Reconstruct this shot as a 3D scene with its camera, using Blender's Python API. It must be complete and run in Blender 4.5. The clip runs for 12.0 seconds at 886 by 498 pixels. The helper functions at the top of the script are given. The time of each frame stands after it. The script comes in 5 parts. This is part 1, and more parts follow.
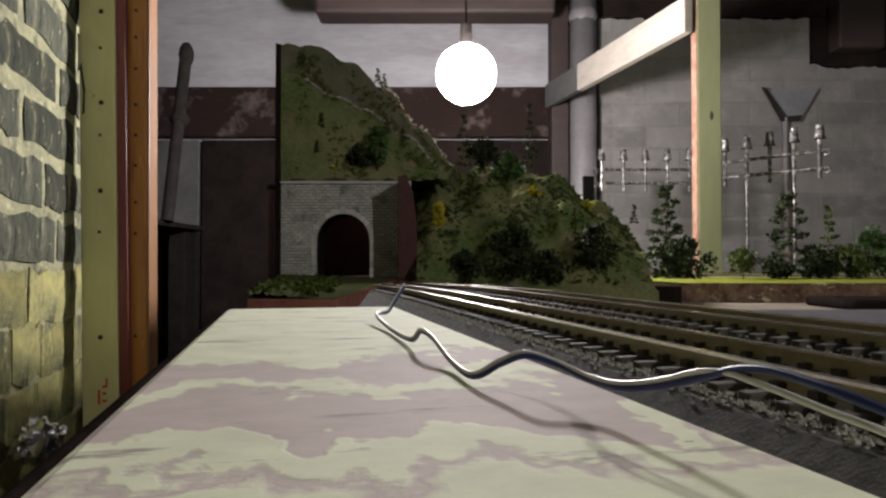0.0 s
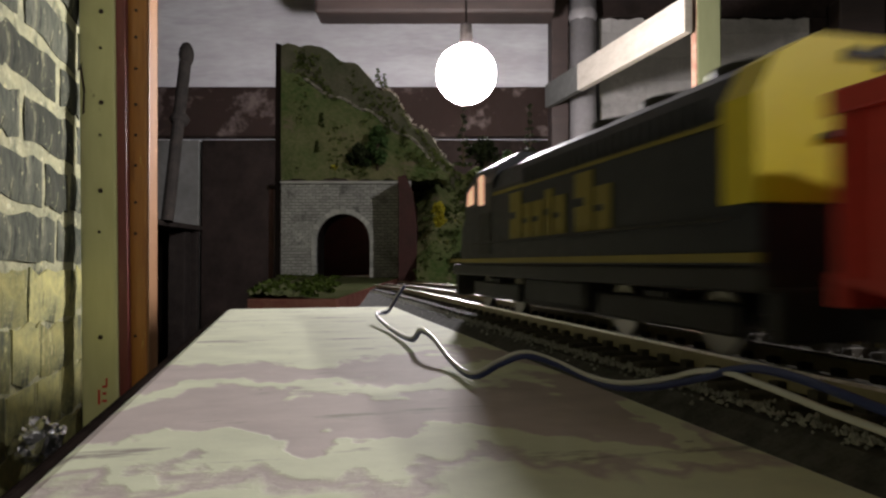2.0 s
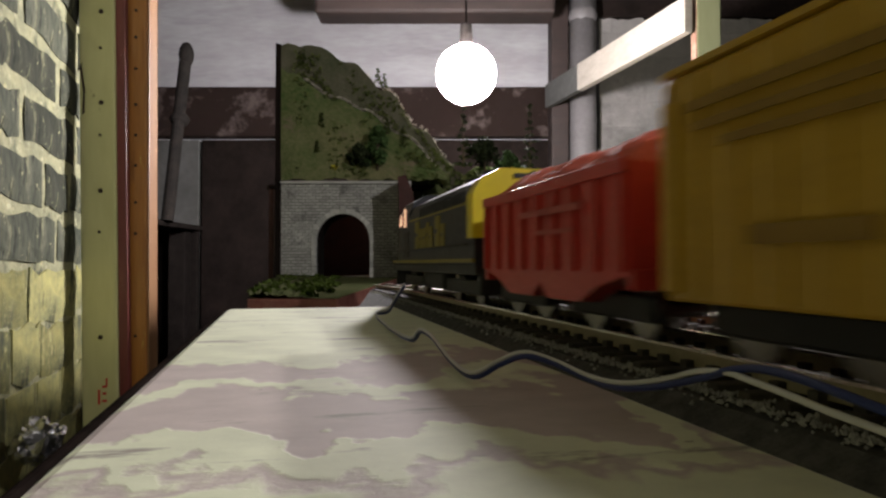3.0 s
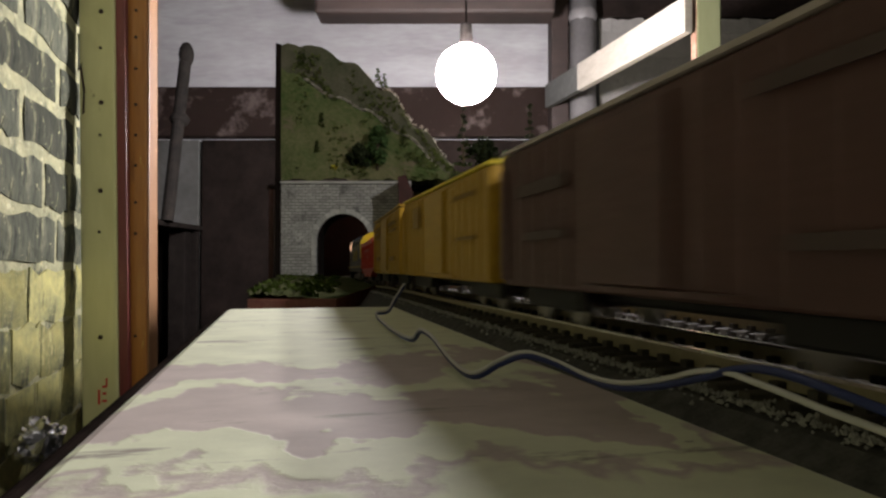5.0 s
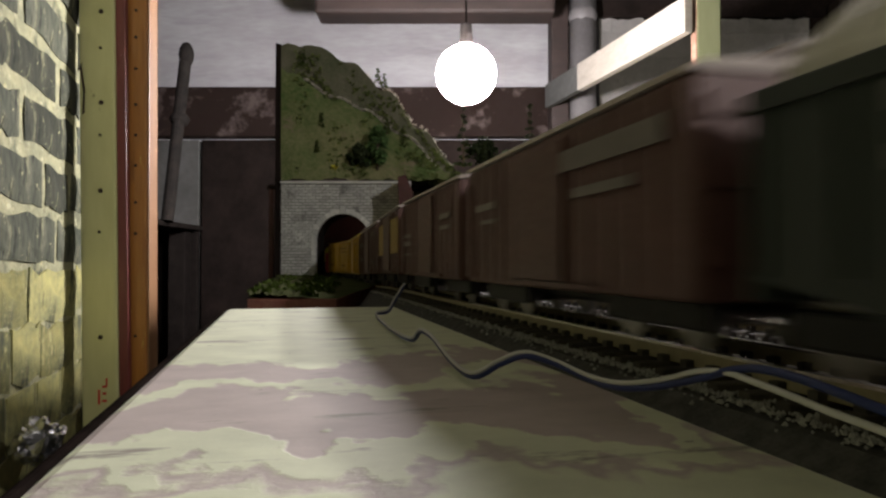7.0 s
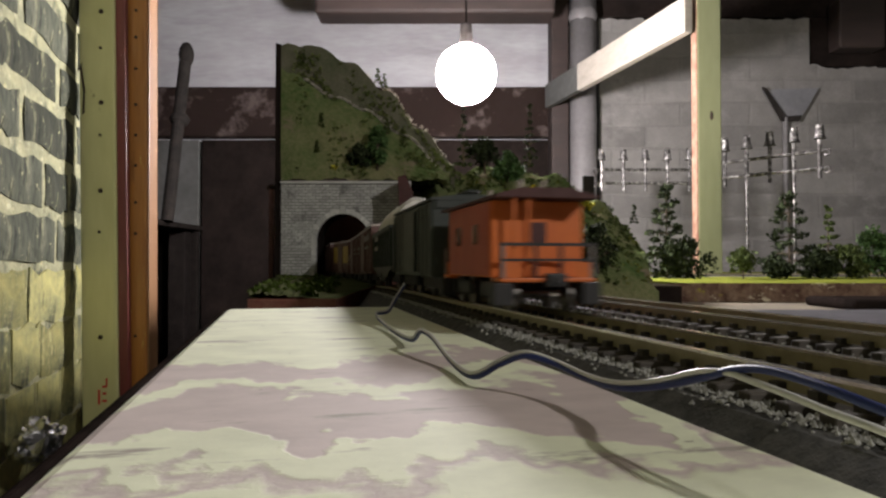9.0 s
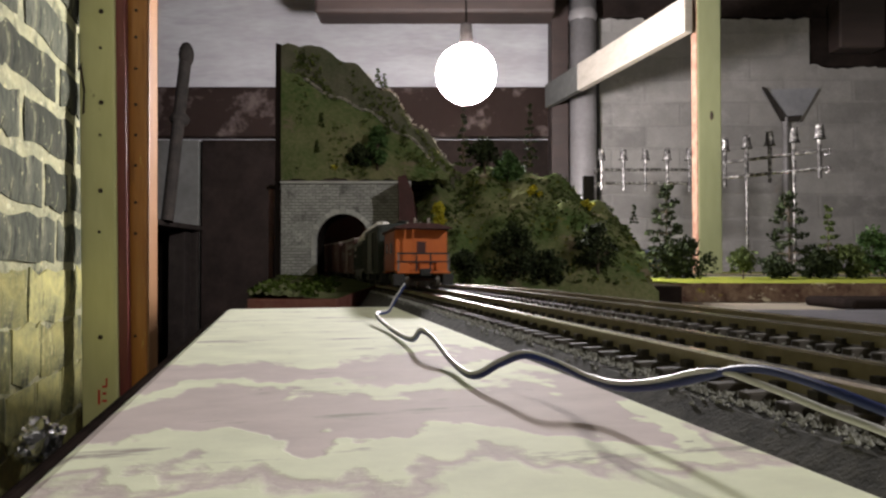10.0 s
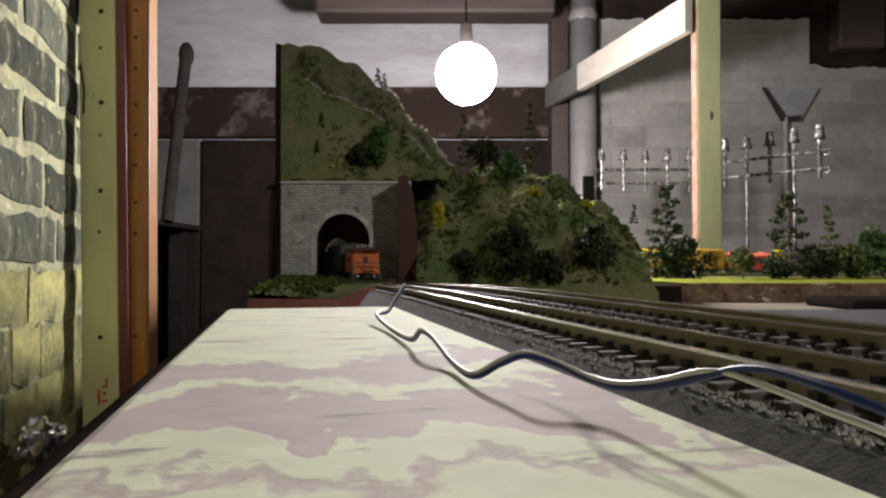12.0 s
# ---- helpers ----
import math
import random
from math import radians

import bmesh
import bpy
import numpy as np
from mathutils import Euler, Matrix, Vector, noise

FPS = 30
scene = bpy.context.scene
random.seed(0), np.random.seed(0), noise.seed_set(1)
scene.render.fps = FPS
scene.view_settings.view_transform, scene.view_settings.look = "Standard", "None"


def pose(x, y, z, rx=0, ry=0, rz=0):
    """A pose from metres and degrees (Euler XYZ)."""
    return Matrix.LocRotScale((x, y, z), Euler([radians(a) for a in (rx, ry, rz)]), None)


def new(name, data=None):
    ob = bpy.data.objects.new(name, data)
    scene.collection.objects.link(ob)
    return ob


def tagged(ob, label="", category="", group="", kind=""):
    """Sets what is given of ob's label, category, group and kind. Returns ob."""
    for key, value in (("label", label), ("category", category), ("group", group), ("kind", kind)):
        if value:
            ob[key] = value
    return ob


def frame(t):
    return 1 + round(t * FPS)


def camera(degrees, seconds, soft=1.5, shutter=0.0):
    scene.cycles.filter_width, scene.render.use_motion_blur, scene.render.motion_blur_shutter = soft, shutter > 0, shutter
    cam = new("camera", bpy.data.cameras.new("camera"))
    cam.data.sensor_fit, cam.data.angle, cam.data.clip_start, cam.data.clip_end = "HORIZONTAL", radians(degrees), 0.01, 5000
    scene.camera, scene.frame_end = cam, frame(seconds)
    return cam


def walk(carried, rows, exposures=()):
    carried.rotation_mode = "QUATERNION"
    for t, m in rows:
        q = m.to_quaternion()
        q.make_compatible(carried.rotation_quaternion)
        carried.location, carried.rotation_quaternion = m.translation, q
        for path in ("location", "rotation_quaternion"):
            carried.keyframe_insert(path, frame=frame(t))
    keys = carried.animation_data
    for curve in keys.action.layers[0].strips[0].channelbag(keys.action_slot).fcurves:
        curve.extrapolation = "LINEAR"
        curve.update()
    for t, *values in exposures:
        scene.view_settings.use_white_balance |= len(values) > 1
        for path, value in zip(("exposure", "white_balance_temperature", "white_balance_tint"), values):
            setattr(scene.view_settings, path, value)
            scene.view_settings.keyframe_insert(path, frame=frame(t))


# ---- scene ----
cam = camera(66.3, 12.0, soft=2.4, shutter=1.0)
EYE = pose(0, 0, 1.0, 91.15, 0, 0)
walk(cam, [(0.0, EYE), (12.0, EYE)], exposures=[(0.0, -0.1), (1.6, -0.1), (3.0, 0.18), (7.0, 0.26), (9.5, 0.27), (12.0, 0.21)])

# world: a cellar at night, hardly any light from outside
world = bpy.data.worlds.new("cellar")
world.use_nodes = True
world.node_tree.nodes["Background"].inputs[0].default_value = (0.8, 0.85, 1.0, 1)
world.node_tree.nodes["Background"].inputs[1].default_value = 0.02
scene.world = world
BULB_LAMP = 42.0
ROOM_LAMP = 33.0


# ---- materials ----
def nodes_of(name):
    m = bpy.data.materials.new(name)
    m.use_nodes = True
    return m, m.node_tree, m.node_tree.nodes["Principled BSDF"]


def mat(name, a, b=None, scale=40.0, rough=0.6, metal=0.0, bump=0.2, fine=6.0, lo=0.35, hi=0.65, stretch=(1, 1, 1), vary=0.0, spread=0.002, coat=0.0):
    """Two colours mixed by a coarse and a fine noise, with relief; vary: change of value from piece to piece."""
    m, t, p = nodes_of(name)
    n, l = t.nodes, t.links
    b = b or tuple(c * 0.7 for c in a)
    co = n.new("ShaderNodeTexCoord")
    mp = n.new("ShaderNodeMapping")
    mp.inputs["Scale"].default_value = stretch
    l.new(co.outputs["Object"], mp.inputs["Vector"])
    big = n.new("ShaderNodeTexNoise")
    big.inputs["Scale"].default_value, big.inputs["Detail"].default_value = scale, 6
    small = n.new("ShaderNodeTexNoise")
    small.inputs["Scale"].default_value, small.inputs["Detail"].default_value = scale * fine, 4
    for q in (big, small):
        l.new(mp.outputs[0], q.inputs["Vector"])
    mix = n.new("ShaderNodeMix")
    mix.inputs[0].default_value = 0.35
    l.new(big.outputs["Fac"], mix.inputs[2])
    l.new(small.outputs["Fac"], mix.inputs[3])
    ramp = n.new("ShaderNodeValToRGB")
    ramp.color_ramp.elements[0].position, ramp.color_ramp.elements[1].position = lo, hi
    ramp.color_ramp.elements[0].color, ramp.color_ramp.elements[1].color = (*a, 1), (*b, 1)
    l.new(mix.outputs[0], ramp.inputs[0])
    out = ramp.outputs[0]
    if vary:
        info = n.new("ShaderNodeObjectInfo")
        geo = n.new("ShaderNodeNewGeometry")
        add = n.new("ShaderNodeMath")
        add.operation = "ADD"
        l.new(info.outputs["Random"], add.inputs[0])
        l.new(geo.outputs["Random Per Island"], add.inputs[1])
        fr = n.new("ShaderNodeMath")
        fr.operation = "FRACT"
        l.new(add.outputs[0], fr.inputs[0])
        rng = n.new("ShaderNodeMapRange")
        rng.inputs[3].default_value, rng.inputs[4].default_value = 1 - vary, 1 + vary
        l.new(fr.outputs[0], rng.inputs[0])
        hsv = n.new("ShaderNodeHueSaturation")
        l.new(rng.outputs[0], hsv.inputs["Value"])
        l.new(out, hsv.inputs["Color"])
        out = hsv.outputs[0]
    l.new(out, p.inputs["Base Color"])
    p.inputs["Metallic"].default_value = metal
    rr = n.new("ShaderNodeMapRange")
    rr.inputs[3].default_value, rr.inputs[4].default_value = max(0.05, rough - 0.12), min(1.0, rough + 0.12)
    l.new(small.outputs["Fac"], rr.inputs[0])
    l.new(rr.outputs[0], p.inputs["Roughness"])
    p.inputs["Coat Weight"].default_value = coat
    p.inputs["Specular IOR Level"].default_value = 0.0 if rough >= 0.95 else 0.12 if rough >= 0.85 else 0.5
    if bump:
        bp = n.new("ShaderNodeBump")
        bp.inputs["Strength"].default_value, bp.inputs["Distance"].default_value = bump, spread
        l.new(mix.outputs[0], bp.inputs["Height"])
        l.new(bp.outputs[0], p.inputs["Normal"])
    return m


def glow(name, col, strength):
    m, t, p = nodes_of(name)
    p.inputs["Base Color"].default_value = (*col, 1)
    p.inputs["Emission Color"].default_value = (*col, 1)
    p.inputs["Emission Strength"].default_value = strength
    return m


def masonry(name, a, b, joint, width, height, gap, bump=0.6, depth=0.001):
    """Coursed stone or block work too fine for pieces of its own."""
    m = mat(name, a, b, 25, 0.85, bump=0)
    t = m.node_tree
    n, l, p = t.nodes, t.links, t.nodes["Principled BSDF"]
    co = next(q for q in n if q.type == "TEX_COORD")
    sep = n.new("ShaderNodeSeparateXYZ")
    com = n.new("ShaderNodeCombineXYZ")
    l.new(co.outputs["Object"], sep.inputs[0])
    l.new(sep.outputs[0], com.inputs[0])
    l.new(sep.outputs[2], com.inputs[1])
    wob = n.new("ShaderNodeTexNoise")
    wob.inputs["Scale"].default_value = 0.25 / height
    add = n.new("ShaderNodeVectorMath")
    add.operation = "MULTIPLY_ADD"
    add.inputs[1].default_value = (height * 0.35,) * 3
    l.new(com.outputs[0], wob.inputs["Vector"])
    l.new(wob.outputs["Color"], add.inputs[0])
    l.new(com.outputs[0], add.inputs[2])
    bk = n.new("ShaderNodeTexBrick")
    bk.inputs["Scale"].default_value = 1.0
    bk.inputs["Brick Width"].default_value, bk.inputs["Row Height"].default_value = width, height
    bk.inputs["Mortar Size"].default_value, bk.inputs["Mortar Smooth"].default_value = gap, 0.4
    bk.inputs["Color1"].default_value, bk.inputs["Color2"].default_value = (1, 1, 1, 1), (0.72, 0.72, 0.72, 1)
    bk.inputs["Mortar"].default_value = (*joint, 1)
    l.new(add.outputs[0], bk.inputs["Vector"])
    mul = n.new("ShaderNodeMix")
    mul.data_type, mul.blend_type = "RGBA", "MULTIPLY"
    mul.inputs[0].default_value = 1.0
    l.new(p.inputs["Base Color"].links[0].from_socket, mul.inputs[6])
    l.new(bk.outputs["Color"], mul.inputs[7])
    l.new(mul.outputs[2], p.inputs["Base Color"])
    bp = n.new("ShaderNodeBump")
    bp.invert = True
    bp.inputs["Strength"].default_value, bp.inputs["Distance"].default_value = bump, depth
    l.new(bk.outputs["Fac"], bp.inputs["Height"])
    l.new(bp.outputs[0], p.inputs["Normal"])
    return m


def chips(m, col, scale, lo, hi, stretch):
    """Worn spots and flaked lines of a third colour over a material."""
    t = m.node_tree
    n, l, p = t.nodes, t.links, t.nodes["Principled BSDF"]
    co, mp, nz, rp, mx = (n.new(k) for k in ("ShaderNodeTexCoord", "ShaderNodeMapping", "ShaderNodeTexNoise", "ShaderNodeMapRange", "ShaderNodeMix"))
    mp.inputs["Scale"].default_value = stretch
    nz.inputs["Scale"].default_value, nz.inputs["Detail"].default_value, nz.inputs["Roughness"].default_value = scale, 8, 0.7
    l.new(co.outputs["Object"], mp.inputs[0])
    l.new(mp.outputs[0], nz.inputs["Vector"])
    rp.inputs[1].default_value, rp.inputs[2].default_value = lo, hi
    l.new(nz.outputs["Fac"], rp.inputs[0])
    mx.data_type = "RGBA"
    l.new(rp.outputs[0], mx.inputs[0])
    l.new(p.inputs["Base Color"].links[0].from_socket, mx.inputs[6])
    mx.inputs[7].default_value = (*col, 1)
    l.new(mx.outputs[2], p.inputs["Base Color"])
    return m




def banded_paint(name, cream, mauve, stops):
    """Two coats of paint: the upper one worn through in ragged bands across the board; stops: (place along it, 1 for the upper coat)."""
    m, t, p = nodes_of(name)
    n, l = t.nodes, t.links
    co = n.new("ShaderNodeTexCoord")
    sep = n.new("ShaderNodeSeparateXYZ")
    l.new(co.outputs["Object"], sep.inputs[0])

    def wave(scale, detail, stretch, amount, base):
        mp, nz, ma = n.new("ShaderNodeMapping"), n.new("ShaderNodeTexNoise"), n.new("ShaderNodeMath")
        mp.inputs["Scale"].default_value = stretch
        nz.inputs["Scale"].default_value, nz.inputs["Detail"].default_value, nz.inputs["Roughness"].default_value = scale, detail, 0.62
        l.new(co.outputs["Object"], mp.inputs[0])
        l.new(mp.outputs[0], nz.inputs["Vector"])
        ma.operation = "MULTIPLY_ADD"
        ma.inputs[1].default_value = amount
        l.new(nz.outputs["Fac"], ma.inputs[0])
        l.new(base, ma.inputs[2])
        return ma.outputs[0], nz
    v, big = wave(15, 4, (1.7, 0.6, 1), 0.13, sep.outputs[1])
    v, fine = wave(80, 6, (0.8, 1.2, 1), 0.030, v)
    rg = n.new("ShaderNodeMapRange")
    rg.inputs[1].default_value, rg.inputs[2].default_value = 0.08 - 0.2, 0.08 + 0.4
    l.new(v, rg.inputs[0])
    ramp = n.new("ShaderNodeValToRGB")
    el = ramp.color_ramp.elements
    for k, (y, c) in enumerate(stops):
        if k in (0, len(stops) - 1):
            el[min(k, 1) if k == 0 else len(el) - 1].color = (c, c, c, 1)
        else:
            el.new((y + 0.2) / 0.6).color = (c, c, c, 1)
    l.new(rg.outputs[0], ramp.inputs[0])
    mx = n.new("ShaderNodeMix")
    mx.data_type = "RGBA"
    mx.inputs[6].default_value, mx.inputs[7].default_value = (*mauve, 1), (*cream, 1)
    l.new(ramp.outputs[0], mx.inputs[0])
    dirt = n.new("ShaderNodeMapRange")
    dirt.inputs[1].default_value, dirt.inputs[2].default_value, dirt.inputs[3].default_value, dirt.inputs[4].default_value = 0.3, 0.7, 0.86, 1.08
    l.new(fine.outputs["Fac"], dirt.inputs[0])
    hsv = n.new("ShaderNodeHueSaturation")
    l.new(dirt.outputs[0], hsv.inputs["Value"])
    l.new(mx.outputs[2], hsv.inputs["Color"])
    l.new(hsv.outputs[0], p.inputs["Base Color"])
    p.inputs["Roughness"].default_value = 0.8
    p.inputs["Specular IOR Level"].default_value = 0.3
    bp = n.new("ShaderNodeBump")
    bp.inputs["Strength"].default_value, bp.inputs["Distance"].default_value = 0.25, 0.0006
    add = n.new("ShaderNodeMath")
    l.new(ramp.outputs[0], add.inputs[0])
    l.new(fine.outputs["Fac"], add.inputs[1])
    l.new(add.outputs[0], bp.inputs["Height"])
    l.new(bp.outputs[0], p.inputs["Normal"])
    return m


SHELF = banded_paint("flaking_cream_paint", (0.76, 0.79, 0.58), (0.55, 0.47, 0.44),
                     [(-0.20, 1), (0.064, 1), (0.066, 0), (0.069, 0), (0.071, 1), (0.086, 1), (0.088, 0), (0.114, 0), (0.117, 1), (0.128, 1), (0.131, 0), (0.150, 0), (0.153, 1), (0.40, 1)])
chips(SHELF, (0.34, 0.31, 0.26), 42, 0.59, 0.65, (0.5, 1.9, 1))
chips(SHELF, (0.16, 0.13, 0.10), 130, 0.655, 0.70, (1, 1, 1))
CORK = mat("grey_cork", (0.05, 0.05, 0.047), (0.115, 0.112, 0.102), 300, 0.9, bump=0.6, spread=0.0006)
BALLAST = mat("pale_ballast", (0.24, 0.24, 0.22), (0.44, 0.44, 0.40), 420, 0.9, bump=0.9, spread=0.001, vary=0.2)
TIE = mat("dark_tie", (0.035, 0.030, 0.024), (0.07, 0.06, 0.045), 300, 0.8, vary=0.3, spread=0.0003)
RAIL = mat("rusty_rail", (0.26, 0.225, 0.125), (0.36, 0.31, 0.18), 200, 0.5, 0.1, 0.3, spread=0.0002)
RAILHEAD = mat("polished_rail", (0.75, 0.72, 0.66), (0.6, 0.56, 0.5), 200, 0.22, 1.0, 0.1, spread=0.0001)
BRICK = mat("grimy_brick", (0.022, 0.026, 0.020), (0.085, 0.088, 0.062), 20, 0.9, bump=0.7, fine=5, lo=0.36, hi=0.66, stretch=(1.6, 1, 0.45), vary=0.35, spread=0.004)
MORTAR = mat("yellowed_mortar", (0.31, 0.30, 0.175), (0.17, 0.175, 0.115), 24, 0.9, bump=1.0, spread=0.006)
BRICKPALE = mat("yellow_limed_brick", (0.29, 0.27, 0.11), (0.13, 0.135, 0.075), 18, 0.95, bump=1.0, fine=5, lo=0.38, hi=0.62, stretch=(1, 1, 1), vary=0.25, spread=0.004)
chips(BRICK, (0.24, 0.235, 0.14), 20, 0.56, 0.70, (1.8, 1, 0.6))
chips(BRICK, (0.015, 0.018, 0.014), 30, 0.54, 0.66, (1.6, 1, 0.6))
chips(BRICK, (0.36, 0.35, 0.20), 70, 0.61, 0.69, (1, 1, 1))
chips(BRICKPALE, (0.30, 0.28, 0.13), 40, 0.54, 0.66, (1, 1, 1))
chips(BRICKPALE, (0.06, 0.065, 0.045), 16, 0.53, 0.66, (1.4, 1, 0.7))
chips(MORTAR, (0.055, 0.06, 0.042), 22, 0.53, 0.66, (1, 1, 1))
chips(MORTAR, (0.52, 0.47, 0.20), 16, 0.60, 0.68, (1, 1, 1))
chips(MORTAR, (0.42, 0.40, 0.26), 70, 0.57, 0.67, (1, 1, 1))
POSTGREEN = mat("cream_green_paint", (0.56, 0.55, 0.265), (0.46, 0.455, 0.21), 12, 0.5, bump=0.25, stretch=(1, 1, 0.25), spread=0.0015)
# the far post's dimmer light put into a darker copy of the post paint
POSTSHADE = mat("shaded_green_paint", (0.17, 0.18, 0.085), (0.13, 0.14, 0.065), 12, 0.55, bump=0.25, stretch=(1, 1, 0.25), spread=0.0015)
chips(POSTGREEN, (0.16, 0.13, 0.06), 20, 0.655, 0.70, (1, 1, 0.5))
POSTRED = mat("oxblood_paint", (0.16, 0.035, 0.03), (0.11, 0.03, 0.025), 30, 0.45, stretch=(1, 1, 0.2))
ORANGE = mat("varnished_orange_pine", (0.40, 0.17, 0.035), (0.27, 0.105, 0.02), 16, 0.4, bump=0.2, stretch=(3, 3, 0.25), coat=0.2)
chips(ORANGE, (0.16, 0.06, 0.015), 14, 0.56, 0.72, (2, 2, 0.3))
chips(ORANGE, (0.52, 0.36, 0.08), 45, 0.645, 0.67, (2, 2, 0.35))
PINE = mat("pale_pine_edge", (0.19, 0.10, 0.045), (0.13, 0.066, 0.03), 20, 0.5, stretch=(3, 3, 0.2))
WHITEWALL = masonry("whitewashed_block", (0.25, 0.238, 0.225), (0.195, 0.186, 0.175), (0.86, 0.86, 0.86), 0.215, 0.072, 0.005, 0.45, 0.003)
chips(WHITEWALL, (0.27, 0.257, 0.245), 5, 0.52, 0.66, (1, 1, 1.5))
chips(WHITEWALL, (0.12, 0.11, 0.10), 60, 0.68, 0.72, (1, 1, 1))
PLASTER = mat("whitewashed_plaster", (0.40, 0.40, 0.41), (0.30, 0.29, 0.30), 4, 0.8, bump=0.4, stretch=(1, 1, 4), spread=0.006)
chips(PLASTER, (0.27, 0.26, 0.27), 3.0, 0.52, 0.66, (0.5, 1, 3.5))
# pale tone given to the unseen ceiling so that it bounces light
CEILING = mat("pale_bounce_ceiling", (0.24, 0.23, 0.22), (0.15, 0.14, 0.13), 6, 0.85, bump=0.3, stretch=(1, 3, 1))
GREYPANEL = mat("dark_grey_board", (0.11, 0.11, 0.105), (0.07, 0.07, 0.065), 8, 0.85, bump=0.2)
BROWNBEAM = mat("dark_brown_timber", (0.016, 0.010, 0.008), (0.040, 0.024, 0.020), 9, 0.7, bump=0.4, stretch=(0.5, 1, 3), spread=0.003)
PEEL = mat("peeling_brown_paint", (0.018, 0.011, 0.009), (0.085, 0.066, 0.060), 7, 0.9, lo=0.52, hi=0.62, bump=0.4, spread=0.003)
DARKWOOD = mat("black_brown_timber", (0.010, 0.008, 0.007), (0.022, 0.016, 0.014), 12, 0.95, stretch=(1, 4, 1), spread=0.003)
CONCRETE = mat("cellar_concrete", (0.16, 0.155, 0.15), (0.10, 0.10, 0.095), 4, 0.9, bump=0.3)
IRON = mat("black_iron", (0.014, 0.013, 0.012), (0.03, 0.025, 0.022), 40, 0.92, 0.0, 0.3)
PIPEGREY = mat("grey_painted_pipe", (0.20, 0.19, 0.19), (0.14, 0.13, 0.13), 14, 0.55, bump=0.15)
FUNNELGREY = mat("slate_grey_sheet", (0.19, 0.19, 0.20), (0.14, 0.14, 0.15), 14, 0.6, bump=0.15)
PLANK = mat("white_painted_plank", (0.46, 0.42, 0.36), (0.34, 0.30, 0.25), 14, 0.45, bump=0.2, stretch=(1, 0.3, 3), spread=0.001)
RAWEDGE = mat("chipped_red_edge", (0.20, 0.075, 0.045), (0.34, 0.23, 0.16), 60, 0.7, bump=0.8, spread=0.003)
STONE = masonry("weathered_portal_stone", (0.56, 0.56, 0.53), (0.38, 0.38, 0.36), (0.34, 0.34, 0.33), 0.0085, 0.0038, 0.0004, 0.8, 0.0006)
chips(STONE, (0.12, 0.12, 0.115), 45, 0.54, 0.70, (1, 1, 1))
RINGSTONE = mat("portal_ring_stone", (0.56, 0.56, 0.53), (0.38, 0.38, 0.36), 120, 0.85, bump=0.4, vary=0.2, spread=0.0005)
# near-black for the tunnel bore; on the bench it carries the corner's shade
NEARBLACK = mat("near_black_lining", (0.012, 0.010, 0.009), (0.022, 0.018, 0.016), 40, 0.95)
LINING = mat("red_brown_board", (0.075, 0.022, 0.02), (0.05, 0.018, 0.016), 40, 0.7)
REDEDGE = mat("red_board_edge", (0.12, 0.042, 0.034), (0.18, 0.085, 0.066), 70, 0.95, bump=0.5, spread=0.001)
TURF = mat("scatter_turf", (0.068, 0.108, 0.034), (0.20, 0.19, 0.10), 16, 0.95, bump=1.0, fine=14, lo=0.36, hi=0.66, spread=0.004)
chips(TURF, (0.19, 0.155, 0.105), 22, 0.56, 0.66, (1, 1, 1.6))
FADED = mat("faded_hill_flock", (0.135, 0.125, 0.09), (0.075, 0.085, 0.048), 18, 0.95, bump=1.0, fine=14, lo=0.36, hi=0.66, spread=0.004)
HILLSCRUB = mat("hill_scrub", (0.075, 0.105, 0.030), (0.14, 0.155, 0.055), 90, 0.95, vary=0.4, bump=0)
MOSS = mat("moss_tufts", (0.035, 0.060, 0.012), (0.09, 0.12, 0.03), 90, 0.95, vary=0.45, bump=0)
SOIL = mat("mossy_soil", (0.030, 0.042, 0.016), (0.07, 0.068, 0.035), 60, 0.95, bump=0.8)
OLIVE = mat("olive_foliage", (0.045, 0.065, 0.020), (0.10, 0.125, 0.04), 90, 0.9, vary=0.5, bump=0)
GRASSY = mat("yellow_green_flock", (0.11, 0.14, 0.03), (0.20, 0.20, 0.05), 90, 0.95, vary=0.35, bump=0)
DARKLEAF = mat("dark_foliage", (0.018, 0.026, 0.012), (0.04, 0.052, 0.022), 90, 0.9, vary=0.5, bump=0)
GREENLEAF = mat("fresh_foliage", (0.05, 0.10, 0.035), (0.09, 0.15, 0.05), 90, 0.9, vary=0.4, bump=0)
YELLOWLEAF = mat("yellow_blossom", (0.50, 0.42, 0.03), (0.36, 0.34, 0.04), 90, 0.9, vary=0.3, bump=0)
YELLOWGRASS = mat("yellow_green_grass", (0.10, 0.13, 0.025), (0.19, 0.19, 0.03), 45, 0.95, vary=0.3, bump=0.6)
BARK = mat("bark", (0.10, 0.075, 0.05), (0.05, 0.04, 0.03), 150, 0.9)
# pale colour that paints the bulb's rim light on the ridges
RIMTUFT = mat("rim_light_tufts", (0.60, 0.56, 0.50), (0.42, 0.38, 0.33), 150, 0.8, bump=0)
SILVER = mat("silvered_metal", (0.05, 0.046, 0.044), (0.50, 0.48, 0.46), 110, 0.45, 0.7, 0.4, spread=0.001, lo=0.48, hi=0.66)
FOIL = mat("aluminium_foil", (0.85, 0.85, 0.86), (0.7, 0.7, 0.72), 60, 0.22, 1.0, 0.2)
TABLE = mat("dun_baseboard", (0.20, 0.165, 0.11), (0.13, 0.11, 0.08), 18, 0.8, bump=0.3)
